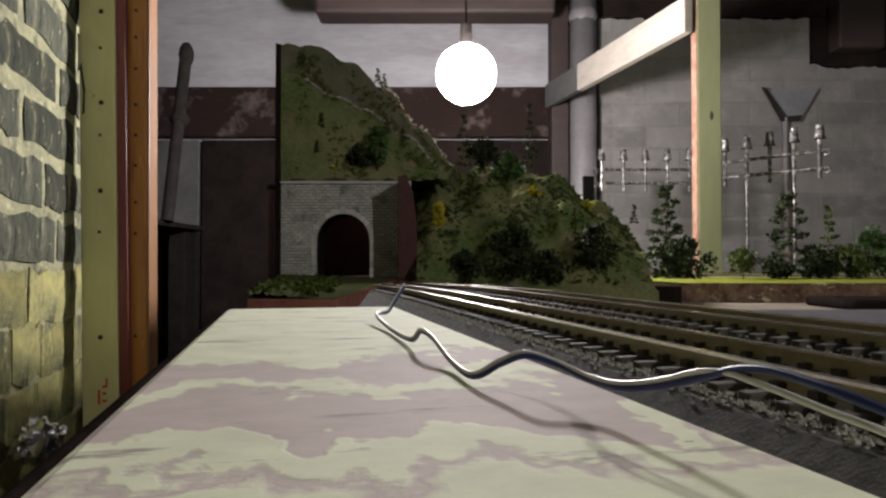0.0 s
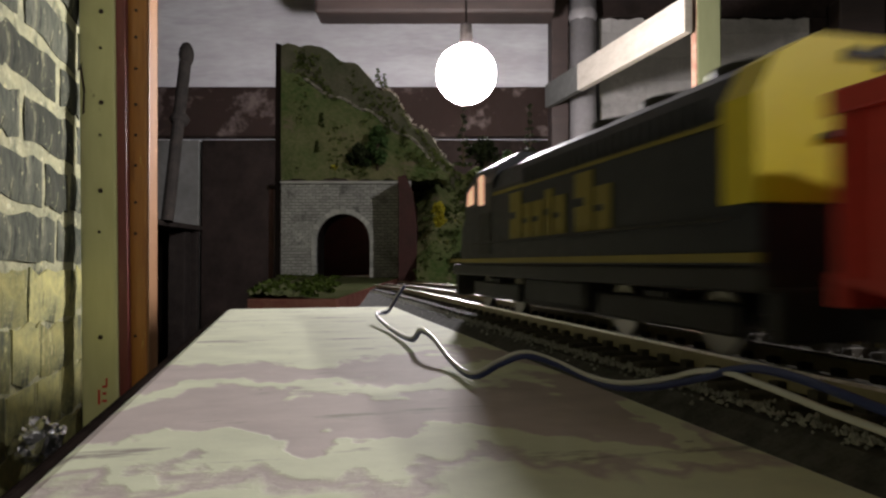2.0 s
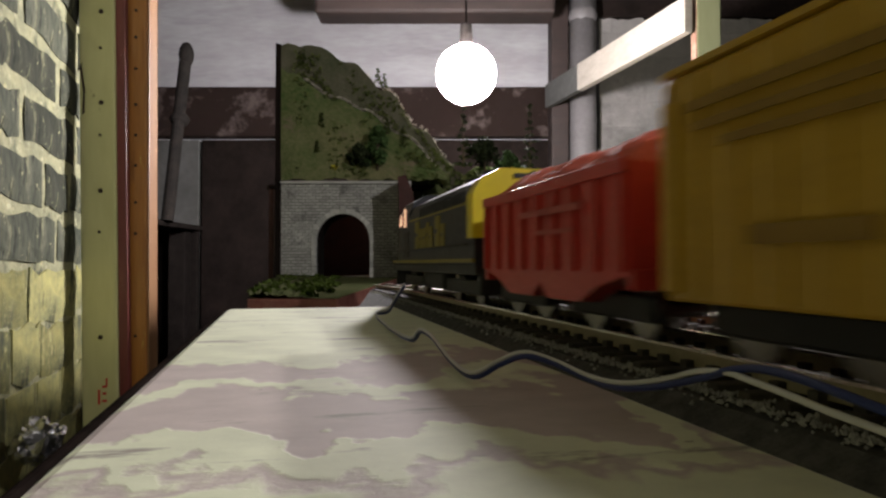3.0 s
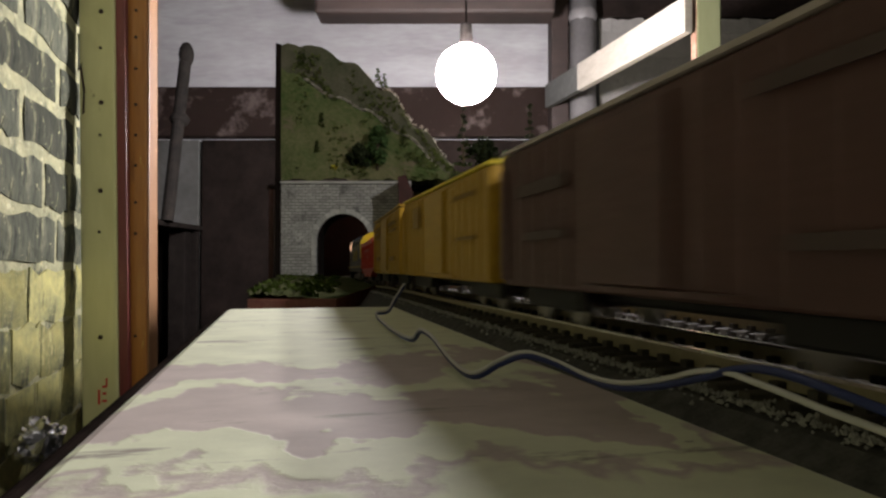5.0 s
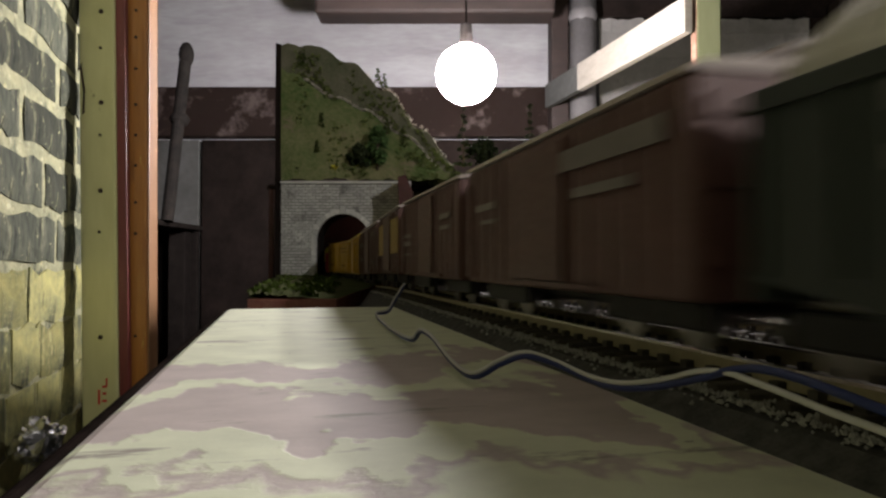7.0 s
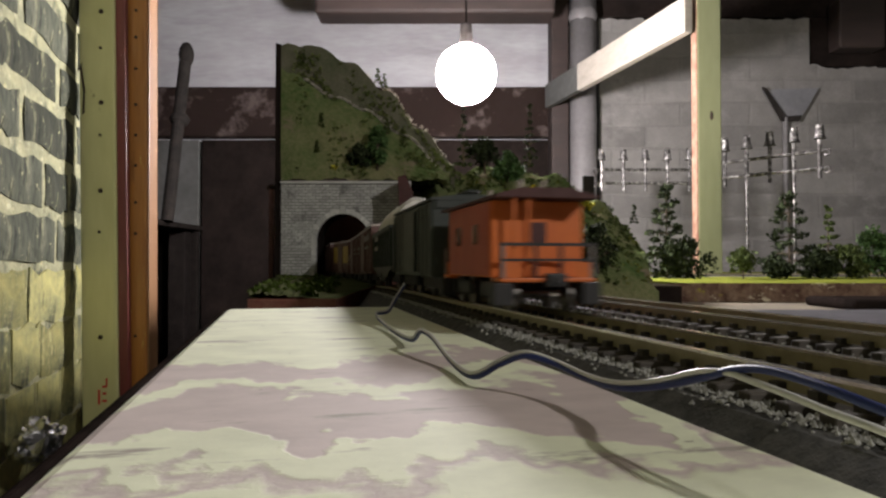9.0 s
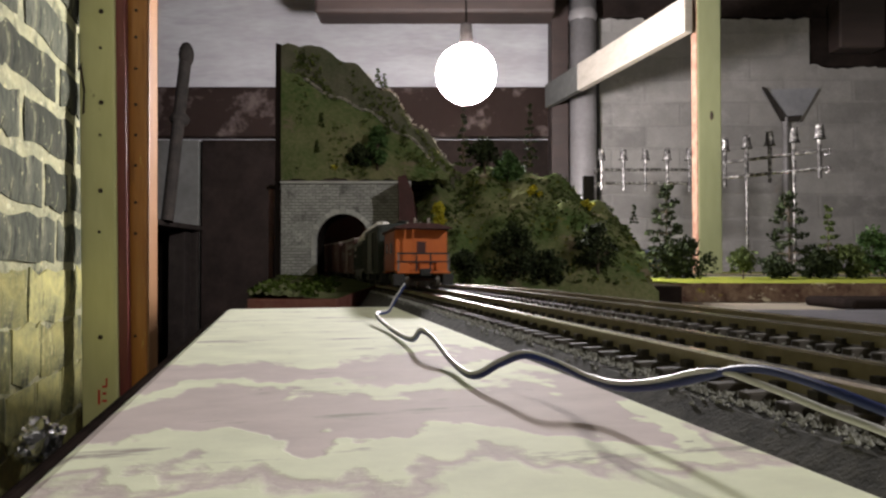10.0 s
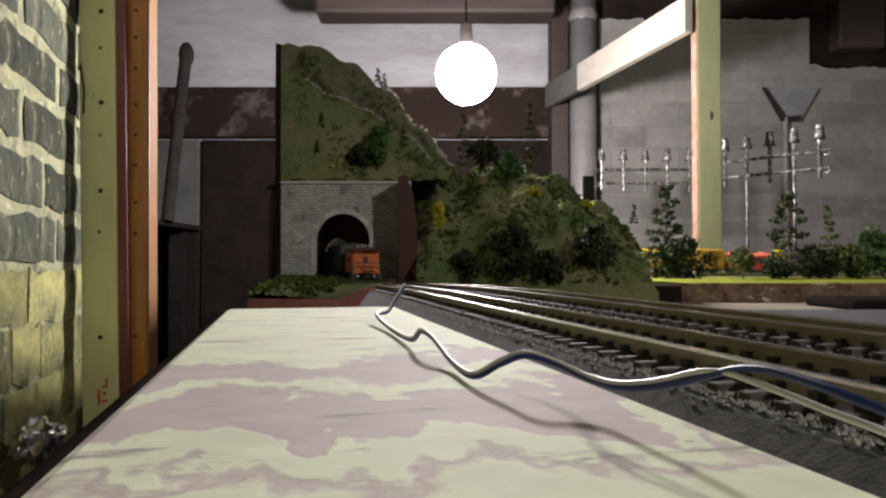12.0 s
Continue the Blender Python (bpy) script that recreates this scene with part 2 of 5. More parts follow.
GREYROAD = mat("grey_roadway", (0.085, 0.08, 0.088), (0.055, 0.053, 0.056), 30, 0.92, bump=0.2)
ROCKEDGE = mat("crumbled_rock_edge", (0.075, 0.035, 0.028), (0.22, 0.15, 0.10), 40, 0.9, bump=1.0, spread=0.004, fine=4)
BLUEWIRE = mat("blue_wire_sleeve", (0.010, 0.022, 0.11), (0.012, 0.026, 0.13), 60, 0.45, bump=0)
WHITEWIRE = mat("white_wire_sleeve", (0.62, 0.62, 0.58), (0.58, 0.58, 0.54), 60, 0.35, bump=0)
NAIL = mat("rusty_nail", (0.03, 0.022, 0.015), (0.05, 0.03, 0.02), 200, 0.6, 0.4)
BULBGLASS = glow("lit_bulb", (1.0, 0.94, 0.98), 7.0)
clear = BULBGLASS.node_tree.nodes.new("ShaderNodeBsdfTransparent")
blend = BULBGLASS.node_tree.nodes.new("ShaderNodeMixShader")
blend.inputs[0].default_value = 0.75
BULBGLASS.node_tree.links.new(BULBGLASS.node_tree.nodes["Principled BSDF"].outputs[0], blend.inputs[1])
BULBGLASS.node_tree.links.new(clear.outputs[0], blend.inputs[2])
BULBGLASS.node_tree.links.new(blend.outputs[0], BULBGLASS.node_tree.nodes["Material Output"].inputs[0])
# rolling stock
BLUE = mat("dark_blue_enamel", (0.006, 0.008, 0.016), (0.010, 0.012, 0.020), 60, 0.5, bump=0.05)
YELLOW = mat("yellow_enamel", (0.74, 0.60, 0.02), (0.66, 0.52, 0.02), 60, 0.4, bump=0.05)
BLACK = mat("black_underframe", (0.012, 0.012, 0.012), (0.022, 0.02, 0.019), 120, 0.6, bump=0.1)
RED = mat("red_enamel", (0.55, 0.042, 0.032), (0.46, 0.036, 0.028), 50, 0.42, bump=0.1, stretch=(1, 1, 3))
REDLOAD = mat("red_load", (0.66, 0.15, 0.09), (0.52, 0.09, 0.06), 90, 0.8, bump=0.5)
CARYELLOW = mat("ochre_yellow_car", (0.50, 0.30, 0.02), (0.42, 0.25, 0.02), 50, 0.45, bump=0.1, stretch=(1, 1, 3))
CARBROWN = mat("oxide_brown_car", (0.115, 0.053, 0.046), (0.088, 0.042, 0.037), 50, 0.5, bump=0.1, stretch=(1, 1, 3))
PANELYELLOW = mat("dull_yellow_panel", (0.44, 0.29, 0.035), (0.36, 0.24, 0.035), 50, 0.5, bump=0.1)
# glint along the brown cars' roofs put into a pale colour; smoke pipes share it
ROOFGREY = mat("pale_glint_roof", (0.52, 0.46, 0.42), (0.40, 0.34, 0.31), 60, 0.3, bump=0.1)
GREENBLACK = mat("green_black_car", (0.022, 0.030, 0.025), (0.030, 0.036, 0.030), 50, 0.5, bump=0.1)
PALELOAD = mat("pale_gravel_load", (0.80, 0.77, 0.72), (0.58, 0.55, 0.50), 160, 0.9, bump=1.0, spread=0.002)
CABOOSE = mat("orange_caboose_paint", (0.62, 0.15, 0.025), (0.52, 0.12, 0.02), 50, 0.45, bump=0.1)
# the caboose's orange darkened to red: shade on its sides put into the colour
CABOOSESHADE = mat("caboose_side_shade", (0.36, 0.055, 0.022), (0.29, 0.045, 0.02), 50, 0.5, bump=0.1, stretch=(4, 1, 0.3))
LETTER = mat("faded_white_lettering", (0.21, 0.185, 0.175), (0.16, 0.14, 0.13), 80, 0.6, bump=0)
FAINT = mat("worn_grey_lettering", (0.085, 0.055, 0.048), (0.065, 0.04, 0.034), 80, 0.6, bump=0)
REDTEXT = mat("worn_red_lettering", (0.46, 0.10, 0.085), (0.40, 0.06, 0.05), 80, 0.6, bump=0)
INK = mat("dark_car_lettering", (0.27, 0.155, 0.014), (0.21, 0.12, 0.012), 80, 0.6, bump=0)
LETTERYELLOW = mat("yellow_lettering", (0.25, 0.20, 0.03), (0.20, 0.16, 0.03), 80, 0.6, bump=0)
STEEL = mat("bright_wheel", (0.30, 0.28, 0.26), (0.2, 0.19, 0.17), 80, 0.35, 1.0, 0.05)
LITPANE = glow("lit_cab_window", (1.0, 0.57, 0.36), 0.72)
LITLAMP = glow("lit_headlight", (1.0, 0.93, 0.80), 14.0)
chips(ROCKEDGE, (0.55, 0.48, 0.34), 60, 0.60, 0.66, (0.6, 1, 1.4))
chips(ROCKEDGE, (0.30, 0.26, 0.04), 35, 0.60, 0.68, (1, 1, 1))
DARKPANE = mat("dark_window", (0.01, 0.01, 0.012), (0.012, 0.012, 0.014), 30, 0.1, bump=0)


# ---- building helpers ----
def link(name, bm, material, parent=None, label="", smooth=False):
    me = bpy.data.meshes.new(name)
    bmesh.ops.recalc_face_normals(bm, faces=bm.faces[:])
    if smooth:
        for f in bm.faces:
            f.smooth = True
    bm.to_mesh(me)
    bm.free()
    for q in (material if isinstance(material, (list, tuple)) else [material]):
        me.materials.append(q)
    ob = new(name, me)
    if parent:
        ob.parent = parent
    return tagged(ob, label) if label else ob


def part(name, bm, material, parent, label="", smooth=False):
    return link(name, bm, material, parent, label, smooth)


def thing(name, label, category, group="", m=None, kind=""):
    ob = new(name)
    ob.empty_display_size = 0.02
    if m:
        ob.matrix_basis = m
    return tagged(ob, label, category, group, kind)


def box(x0, x1, y0, y1, z0, z1, bevel=0.0, bm=None, m=None):
    bm = bm or bmesh.new()
    t = Matrix.Translation(((x0 + x1) / 2, (y0 + y1) / 2, (z0 + z1) / 2)) @ Matrix.Diagonal((x1 - x0, y1 - y0, z1 - z0, 1))
    g = bmesh.ops.create_cube(bm, size=1, matrix=(m @ t) if m else t)
    if bevel:
        es = list({e for v in g["verts"] for e in v.link_edges})
        bmesh.ops.bevel(bm, geom=es, offset=bevel, segments=2, profile=0.5, affect="EDGES")
    return bm


def tube(a, b, r0, r1=None, seg=12, bm=None):
    bm = bm or bmesh.new()
    a, b = Vector(a), Vector(b)
    m = Matrix.Translation((a + b) / 2) @ (b - a).to_track_quat("Z", "Y").to_matrix().to_4x4()
    bmesh.ops.create_cone(bm, cap_ends=True, segments=seg, radius1=r0, radius2=r0 if r1 is None else r1, depth=(b - a).length, matrix=m)
    return bm


def ball(c, r, sub=2, bm=None, squash=(1, 1, 1), rough=0.0):
    bm = bm or bmesh.new()
    g = bmesh.ops.create_icosphere(bm, subdivisions=sub, radius=1)
    for v in g["verts"]:
        k = 1 + rough * noise.noise(v.co * 2.3 + Vector(c) * 50)
        v.co = Vector(c) + Vector((v.co.x * squash[0], v.co.y * squash[1], v.co.z * squash[2])) * r * k
    return bm


def prism(pts, a, b, axis="x", bm=None):
    """A closed outline swept from a to b along x (outline in y, z), y (x, z) or z (x, y)."""
    bm = bm or bmesh.new()
    put = {"x": lambda p, s: (s, p[0], p[1]), "y": lambda p, s: (p[0], s, p[1]), "z": lambda p, s: (p[0], p[1], s)}[axis]
    lo, hi = [bm.verts.new(put(p, a)) for p in pts], [bm.verts.new(put(p, b)) for p in pts]
    bm.faces.new(lo)
    bm.faces.new(hi[::-1])
    for i in range(len(pts)):
        j = (i + 1) % len(pts)
        bm.faces.new((lo[i], lo[j], hi[j], hi[i]))
    return bm


def cable(name, pts, r, material, parent=None, label=""):
    """A round flexible line through the points, as a mesh."""
    fine = []
    for i in range(len(pts) - 1):
        p0, p1, p2, p3 = (Vector(pts[max(0, min(len(pts) - 1, i + k))]) for k in (-1, 0, 1, 2))
        for s in range(6):
            u = s / 6
            fine.append(0.5 * ((2 * p1) + (p2 - p0) * u + (2 * p0 - 5 * p1 + 4 * p2 - p3) * u * u + (3 * p1 - p0 - 3 * p2 + p3) * u ** 3))
    fine.append(Vector(pts[-1]))
    bm, rings = bmesh.new(), []
    for i, p in enumerate(fine):
        d = (fine[min(i + 1, len(fine) - 1)] - fine[max(i - 1, 0)]).normalized()
        s = d.cross(Vector((0, 0, 1))).normalized()
        u = s.cross(d)
        rings.append([bm.verts.new(p + (s * math.cos(a) + u * math.sin(a)) * r) for a in [k * math.tau / 10 for k in range(10)]])
    for q, w in zip(rings, rings[1:]):
        for k in range(10):
            bm.faces.new((q[k], q[(k + 1) % 10], w[(k + 1) % 10], w[k]))
    bm.faces.new(rings[0])
    bm.faces.new(rings[-1][::-1])
    return link(name, bm, material, parent, label, smooth=True)


def clump(bm, c, r, n, leaf, rng, squash=(1, 1, 1)):
    """n small bent leaves scattered through a ball."""
    for _ in range(n):
        d = Vector((rng.gauss(0, 1), rng.gauss(0, 1), rng.gauss(0, 1))).normalized() * r * rng.uniform(0.45, 1.05)
        p = Vector(c) + Vector((d.x * squash[0], d.y * squash[1], d.z * squash[2]))
        a, b = Vector((rng.gauss(0, 1), rng.gauss(0, 1), rng.gauss(0, 1))).normalized(), Vector((rng.gauss(0, 1), rng.gauss(0, 1), rng.gauss(0, 1))).normalized()
        s = leaf * rng.uniform(0.6, 1.4)
        vs = [bm.verts.new(p + a * s), bm.verts.new(p + b * s), bm.verts.new(p - a * s), bm.verts.new(p - b * s * 0.8 + a * s * 0.3)]
        bm.faces.new(vs)


# ---- the line of the track, from behind the camera, through the tunnel and round behind the hill ----
TRACK = [(0.800, -3.00), (0.5596, -2.00), (0.3196, -1.00), (0.1996, -0.50), (0.1396, -0.25), (0.0796, 0.00), (0.0556, 0.10), (0.0316, 0.20),
         (0.0090, 0.294), (-0.011, 0.381), (-0.0295, 0.474), (-0.0490, 0.566), (-0.0875, 0.75), (-0.116, 0.84), (-0.146, 0.94),
         (-0.146, 1.04), (-0.106, 1.13), (-0.030, 1.19), (0.06, 1.23), (0.16, 1.265), (0.28, 1.295), (0.40, 1.315), (0.50, 1.325), (0.65, 1.33),
         (0.85, 1.32), (1.05, 1.29), (1.35, 1.21)]
RAILTOP = 0.9854


def build_line():
    out = []
    for i in range(len(TRACK) - 1):
        p0, p1, p2, p3 = (Vector((*TRACK[max(0, min(len(TRACK) - 1, i + k))], 0)) for k in (-1, 0, 1, 2))
        n = max(4, int((p2 - p1).length / 0.008))
        for s in range(n):
            u = s / n
            out.append(0.5 * ((2 * p1) + (p2 - p0) * u + (2 * p0 - 5 * p1 + 4 * p2 - p3) * u * u + (3 * p1 - p0 - 3 * p2 + p3) * u ** 3))
    out.append(Vector((*TRACK[-1], 0)))
    for p in out:
        d = min(1.0, max(0.0, (p.y - 0.32) / 0.45))
        p.z = RAILTOP - 0.006 * d * d * (3 - 2 * d)
    run = [0.0]
    for a, b in zip(out, out[1:]):
        run.append(run[-1] + (b - a).length)
    return out, run


LINE, RUN = build_line()
ZERO = next(RUN[i] for i in range(len(LINE)) if LINE[i].y >= 0.16)


def on_line(s):
    """The place on the track s metres past the reference mark beside the shelf."""
    s = min(max(s + ZERO, 0.0), RUN[-1] - 1e-6)
    i = int(np.searchsorted(RUN, s, side="right")) - 1
    u = (s - RUN[i]) / (RUN[i + 1] - RUN[i])
    return LINE[i].lerp(LINE[i + 1], u)


def car_pose(s_front, length):
    """A vehicle that rides on two bogies, its front at s_front."""
    a, b = on_line(s_front - 0.18 * length), on_line(s_front - 0.82 * length)
    d = a - b
    c = (a + b) / 2
    return pose(c.x, c.y, c.z, 0, -math.degrees(math.atan2(d.z, math.hypot(d.x, d.y))), math.degrees(math.atan2(d.y, d.x)))


# ---- the cellar ----
rng = random.Random(4)


def room():
    tagged(link("floor", box(-2.5, 3.5, -2.5, 2.6, -0.1, 0.0), CONCRETE), "grey concrete cellar floor", "floor", kind="structure")
    tagged(link("wall_north", box(-2.5, 3.5, 2.2, 2.35, 0.0, 2.1), PLASTER), "whitewashed cellar back wall", "wall", kind="structure")
    tagged(link("wall_east", box(3.3, 3.45, -2.5, 2.2, 0.0, 2.1), WHITEWALL), "whitewashed block wall", "wall", kind="structure")
    tagged(link("wall_south", box(-2.5, 3.5, -2.6, -2.5, 0.0, 2.1), WHITEWALL), "whitewashed block wall", "wall", kind="structure")
    ceil = box(-2.5, 3.5, -2.6, 2.35, 2.05, 2.12)
    for k in range(10):
        box(-2.5, 3.5, -2.3 + k * 0.45, -2.25 + k * 0.45, 1.87, 2.055, bm=ceil)
    tagged(link("ceiling", ceil, CEILING), "unseen open joist cellar ceiling, pale to bounce light", "ceiling", kind="structure")
    # block wall stub with a dark recess above it
    x0, x1 = 0.4866, 1.1412
    def ragged(a, b, top):
        n = int((b - a) / 0.012)
        return [(a, 0.0), (b, 0.0)] + [(b + (a - b) * k / n, top + 0.012 * noise.noise(Vector((k * 0.35, top * 9, 0))) + 0.006 * noise.noise(Vector((k * 1.1, top, 4)))) for k in range(n + 1)]
    w = link("wall_block", prism(ragged(x0, x1, 1.7600), 2.10, 2.197, "y"), WHITEWALL)
    box_bm = prism(ragged(x1 + 0.001, 3.3, 1.6100), 2.102, 2.197, "y")
    tagged(w, "whitewashed concrete block wall with ragged top", "wall", kind="structure")
    tagged(link("wall_block_low", box_bm, WHITEWALL), "lower whitewashed block wall", "wall", kind="structure")
    # the recess's darkness put in as dark boards before the pale back wall
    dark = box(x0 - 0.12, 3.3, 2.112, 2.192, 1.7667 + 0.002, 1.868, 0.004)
    tagged(link("recess_board", dark, DARKWOOD), "dark board filling the recess above the block wall", "beam", kind="structure")
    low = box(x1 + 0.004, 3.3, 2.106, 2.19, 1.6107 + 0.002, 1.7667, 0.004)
    tagged(link("recess_board_low", low, DARKWOOD), "dark board filling the recess over the low wall", "beam", kind="structure")
    tagged(link("recess_stub", box(x1 + 0.06, x1 + 0.20, 2.04, 2.105, 1.6514, 1.8022, 0.006), BROWNBEAM), "brown stub of timber over the low wall", "beam", kind="structure")
    # brown dado board and panels on the back wall
    tagged(link("wall_rail", box(-1.3, 0.42, 2.155, 2.2, 1.4011, 1.5624, 0.006), PEEL), "brown board with peeling paint", "trim", kind="structure")
    tagged(link("wall_panel", box(-0.7741, 0.42, 2.165, 2.199, 0.5, 1.3938, 0.005), DARKWOOD), "dark brown boarded panel", "panel", kind="structure")
    tagged(link("wall_panel_grey", box(-1.25, -0.7814, 2.168, 2.199, 0.5, 1.3938, 0.004), GREYPANEL), "dark grey board panel", "panel", kind="structure")
    tagged(link("ceiling_joist", box(-0.3547, 0.3104, 1.85, 1.95, 1.6872, 1.87, 0.01), BROWNBEAM), "brown timber joist", "beam", kind="structure")
    # the corner's shade goes into near-black bench parts and a dark back sheet
    bn = thing("shaded_bench", "low workbench in the corner, near black for the shade", "bench")
    part("top", box(-1.4, -0.76, 1.50, 2.15, 1.1000, 1.1158, 0.004), NEARBLACK, bn)
    for x in (-1.36, -0.775 - 0.06):
        part("leg", box(x, x + 0.05, 1.54, 1.59, 0.0, 1.1000 - 0.001, 0.003), NEARBLACK, bn)
        part("leg", box(x, x + 0.05, 2.06, 2.11, 0.0, 1.1000 - 0.001, 0.003), NEARBLACK, bn)
    part("shelf", box(-1.38, -0.775, 1.54, 2.12, 0.62, 0.64, 0.003), NEARBLACK, bn)
    part("back", box(-1.38, -0.770, 2.125, 2.145, 0.3, 1.1000 - 0.001, 0.002), NEARBLACK, bn)


room()


def left_wall():
    """The brick wall beside the shelf, with proud bricks in courses."""
    # local x runs along the wall away from the camera, local z up
    ang = math.degrees(math.atan2(1.0, -0.24))
    m = pose(-0.512 + 0.24 * 0.86, 0.0, 0.0, 0, 0, ang)
    wall = link("wall_west", box(-2.2, 1.10, 0.004, 0.25, 0.0, 2.05), MORTAR)
    wall.matrix_basis = m
    tagged(wall, "grimy dark brick wall with yellowed mortar", "wall", kind="structure")
    def pieces(length, material, half):
        out = []
        for k in range(6):
            r = random.Random(k * 7 + int(length * 1000))
            h = length / 2
            bm = box(-h, h, 0.0, 0.03, -half, half)
            bmesh.ops.subdivide_edges(bm, edges=[e for e in bm.edges if abs(e.verts[0].co.x - e.verts[1].co.x) > 0.01], cuts=5, use_grid_fill=True)
            bmesh.ops.subdivide_edges(bm, edges=[e for e in bm.edges if abs(e.verts[0].co.z - e.verts[1].co.z) > 0.01], cuts=2, use_grid_fill=True)
            for v in bm.verts:
                w = noise.noise(Vector((v.co.x * 26 + k * 5, v.co.z * 30, k * 3.1)))
                q = noise.noise(Vector((v.co.x * 30 + k * 9, v.co.z * 22, k * 1.7 + 8)))
                edge = max(abs(v.co.x) / h, abs(v.co.z) / half)
                v.co += Vector((w * 0.008, 0.0025 * w + (0.0018 if edge > 0.9 and v.co.y < 0.01 else 0.0), q * 0.008 + r.uniform(-1, 1) * 0.003))
            me = bpy.data.meshes.new("brick")
            bm.to_mesh(me)
            bm.free()
            me.materials.append(material)
            out.append(me)
        return out
    kinds = {(n, low): pieces(n, BRICKPALE if low else BRICK, 0.0335 if low else 0.0272) for n in (0.198, 0.094) for low in (False, True)}
    for row in range(-7, 11):
        x = -0.04 + rng.uniform(0, 0.16)
        while x < 1.12:
            n = 0.198 if rng.random() < 0.62 else 0.094
            z = 1.03 + row * 0.072 + rng.uniform(-0.003, 0.003)
            b = new("brick", rng.choice(kinds[(n, z < 0.975)]))
            b.parent = wall
            b.matrix_basis = pose(x + n / 2, 0.001 + rng.uniform(-0.001, 0.001), z, rng.uniform(-0.5, 0.5), rng.uniform(-1, 1), rng.uniform(-0.3, 0.3))
            x += n + (rng.uniform(0.003, 0.006) if z < 0.975 else rng.uniform(0.014, 0.024))


left_wall()


def posts():
    d = 1.0
    post = thing("door_post", "cream painted timber post with nail holes and red edge", "post")
    part("plank", box(-0.5343, -0.4809, d, d + 0.024, 0.0, 2.05, 0.003), POSTGREEN, post)
    part("edge", box(-0.4809 + 0.0004, -0.4809 + 0.0150, d + 0.002, d + 0.0135, 0.0, 2.05, 0.002), POSTRED, post, "oxblood painted strip")
    for k, (x, y) in enumerate(((187, 6), (182, 71), (183, 169), (176, 227), (176, 326), (168, 399), (169, 585))):
        r = 0.0024 if k % 2 else 0.0036
        part("nail", tube((-0.5018 - (182 - x) * 0.0003, d - 0.0012, 1.0 + (465 - y) / 1200.0), (-0.5018 - (182 - x) * 0.0003, d + 0.004, 1.0 + (465 - y) / 1200.0), r, seg=8), NAIL, post)
    for x, y, w, h in ((172, 690, 4, 26), (180, 672, 8, 4), (180, 684, 7, 4), (179, 697, 9, 4), (186, 664, 3, 14)):
        part("red_mark", box(-0.6535 + x / 1200.0, -0.6535 + (x + w) / 1200.0, d - 0.0006, d - 0.0001, 1.0 + (465 - y - h / 2) / 1200.0, 1.0 + (465 - y + h / 2) / 1200.0), RED, post, "red paint mark")
    for a, b in (((-0.5310, 1.300), (-0.5265, 1.262)), ((-0.5265, 1.263), (-0.5285, 1.232)), ((-0.5300, 1.305), (-0.5330, 1.298))):
        part("crack", prism([(a[0] - 0.0016, a[1]), (a[0] + 0.0012, a[1] + 0.002), (b[0] + 0.0022, b[1]), (b[0] - 0.0012, b[1] - 0.003)], d - 0.0006, d + 0.002, "y"), NAIL, post, "dark split in the paint")
    post.matrix_basis = Matrix.Translation((0, 0, 1)) @ pose(0, 0, 0, 0, -1.1, 0) @ Matrix.Translation((0, 0, -1))
    stud = thing("stud", "orange varnished pine stud with nail heads", "stud")
    part("plank", box(-0.4812, -0.4429, 1.015, 1.047, 0.0, 2.05, 0.003), ORANGE, stud)
    part("edge", box(-0.4429 + 0.0004, -0.4429 + 0.0025, 1.016, 1.047, 0.0, 2.05, 0.002), PINE, stud, "pale planed pine edge strip")
    for y in (14, 62, 118, 182, 236, 290, 355, 410, 590):
        part("nail", tube((-0.4599, 1.0135, 1.0 + (465 - y) * 0.00085), (-0.4599, 1.02, 1.0 + (465 - y) * 0.00085), 0.0025, seg=8), NAIL, stud)
    stud.matrix_basis = Matrix.Translation((0, 0, 1)) @ pose(0, 0, 0, 0, -0.4, 0) @ Matrix.Translation((0, 0, -1))
    # cream post on the far side with a white plank running back from it
    p2 = thing("layout_post", "cream green painted timber post with chipped red edge", "post")
    part("plank", box(0.5286, 0.5776, 1.40, 1.43, 0.55, 2.05, 0.002), POSTSHADE, p2)
    part("edge", box(0.5286 - 0.0022, 0.5286 - 0.0004, 1.401, 1.43, 0.55, 2.05, 0.002), RAWEDGE, p2, "chipped red raw edge")
    part("scar", ball((0.5565, 1.4000, 1.3046), 0.006, 1, squash=(0.7, 0.2, 1.8)), NAIL, p2)
    part("foot", box(0.5158, 0.5788, 1.396, 1.455, 0.0, 0.549, 0.003), POSTSHADE, p2)
    a, b = Vector((0.5191, 1.4000, 1.4780)), Vector((0.3357, 2.1000, 1.4834))
    m = Matrix.Translation(a) @ Matrix.Rotation(math.atan2(b.y - a.y, b.x - a.x), 4, "Z")
    pl = thing("plank", "white painted plank nailed to the post", "plank")
    part("board", box(0, 0.500, 0.0, 0.02, 0.0, 0.075, 0.002), PLANK, pl)
    # darker grey length at the plank's far end
    part("far_end", box(0.5005, (b - a).length, 0.001, 0.02, 0.001, 0.074, 0.002), GREYPANEL, pl, "darker grey far end")
    pl.matrix_basis = m
    # pipes on the back wall
    pp = thing("drain_pipe", "grey painted vertical drain pipe", "pipe")
    part("tube", tube((0.4275, 2.06, 0.3), (0.4275, 2.06, 1.9), 0.04, seg=24), PIPEGREY, pp, smooth=True)
    part("elbow", ball((0.4275, 2.06, 1.7521), 0.045, 2), PIPEGREY, pp, smooth=True)
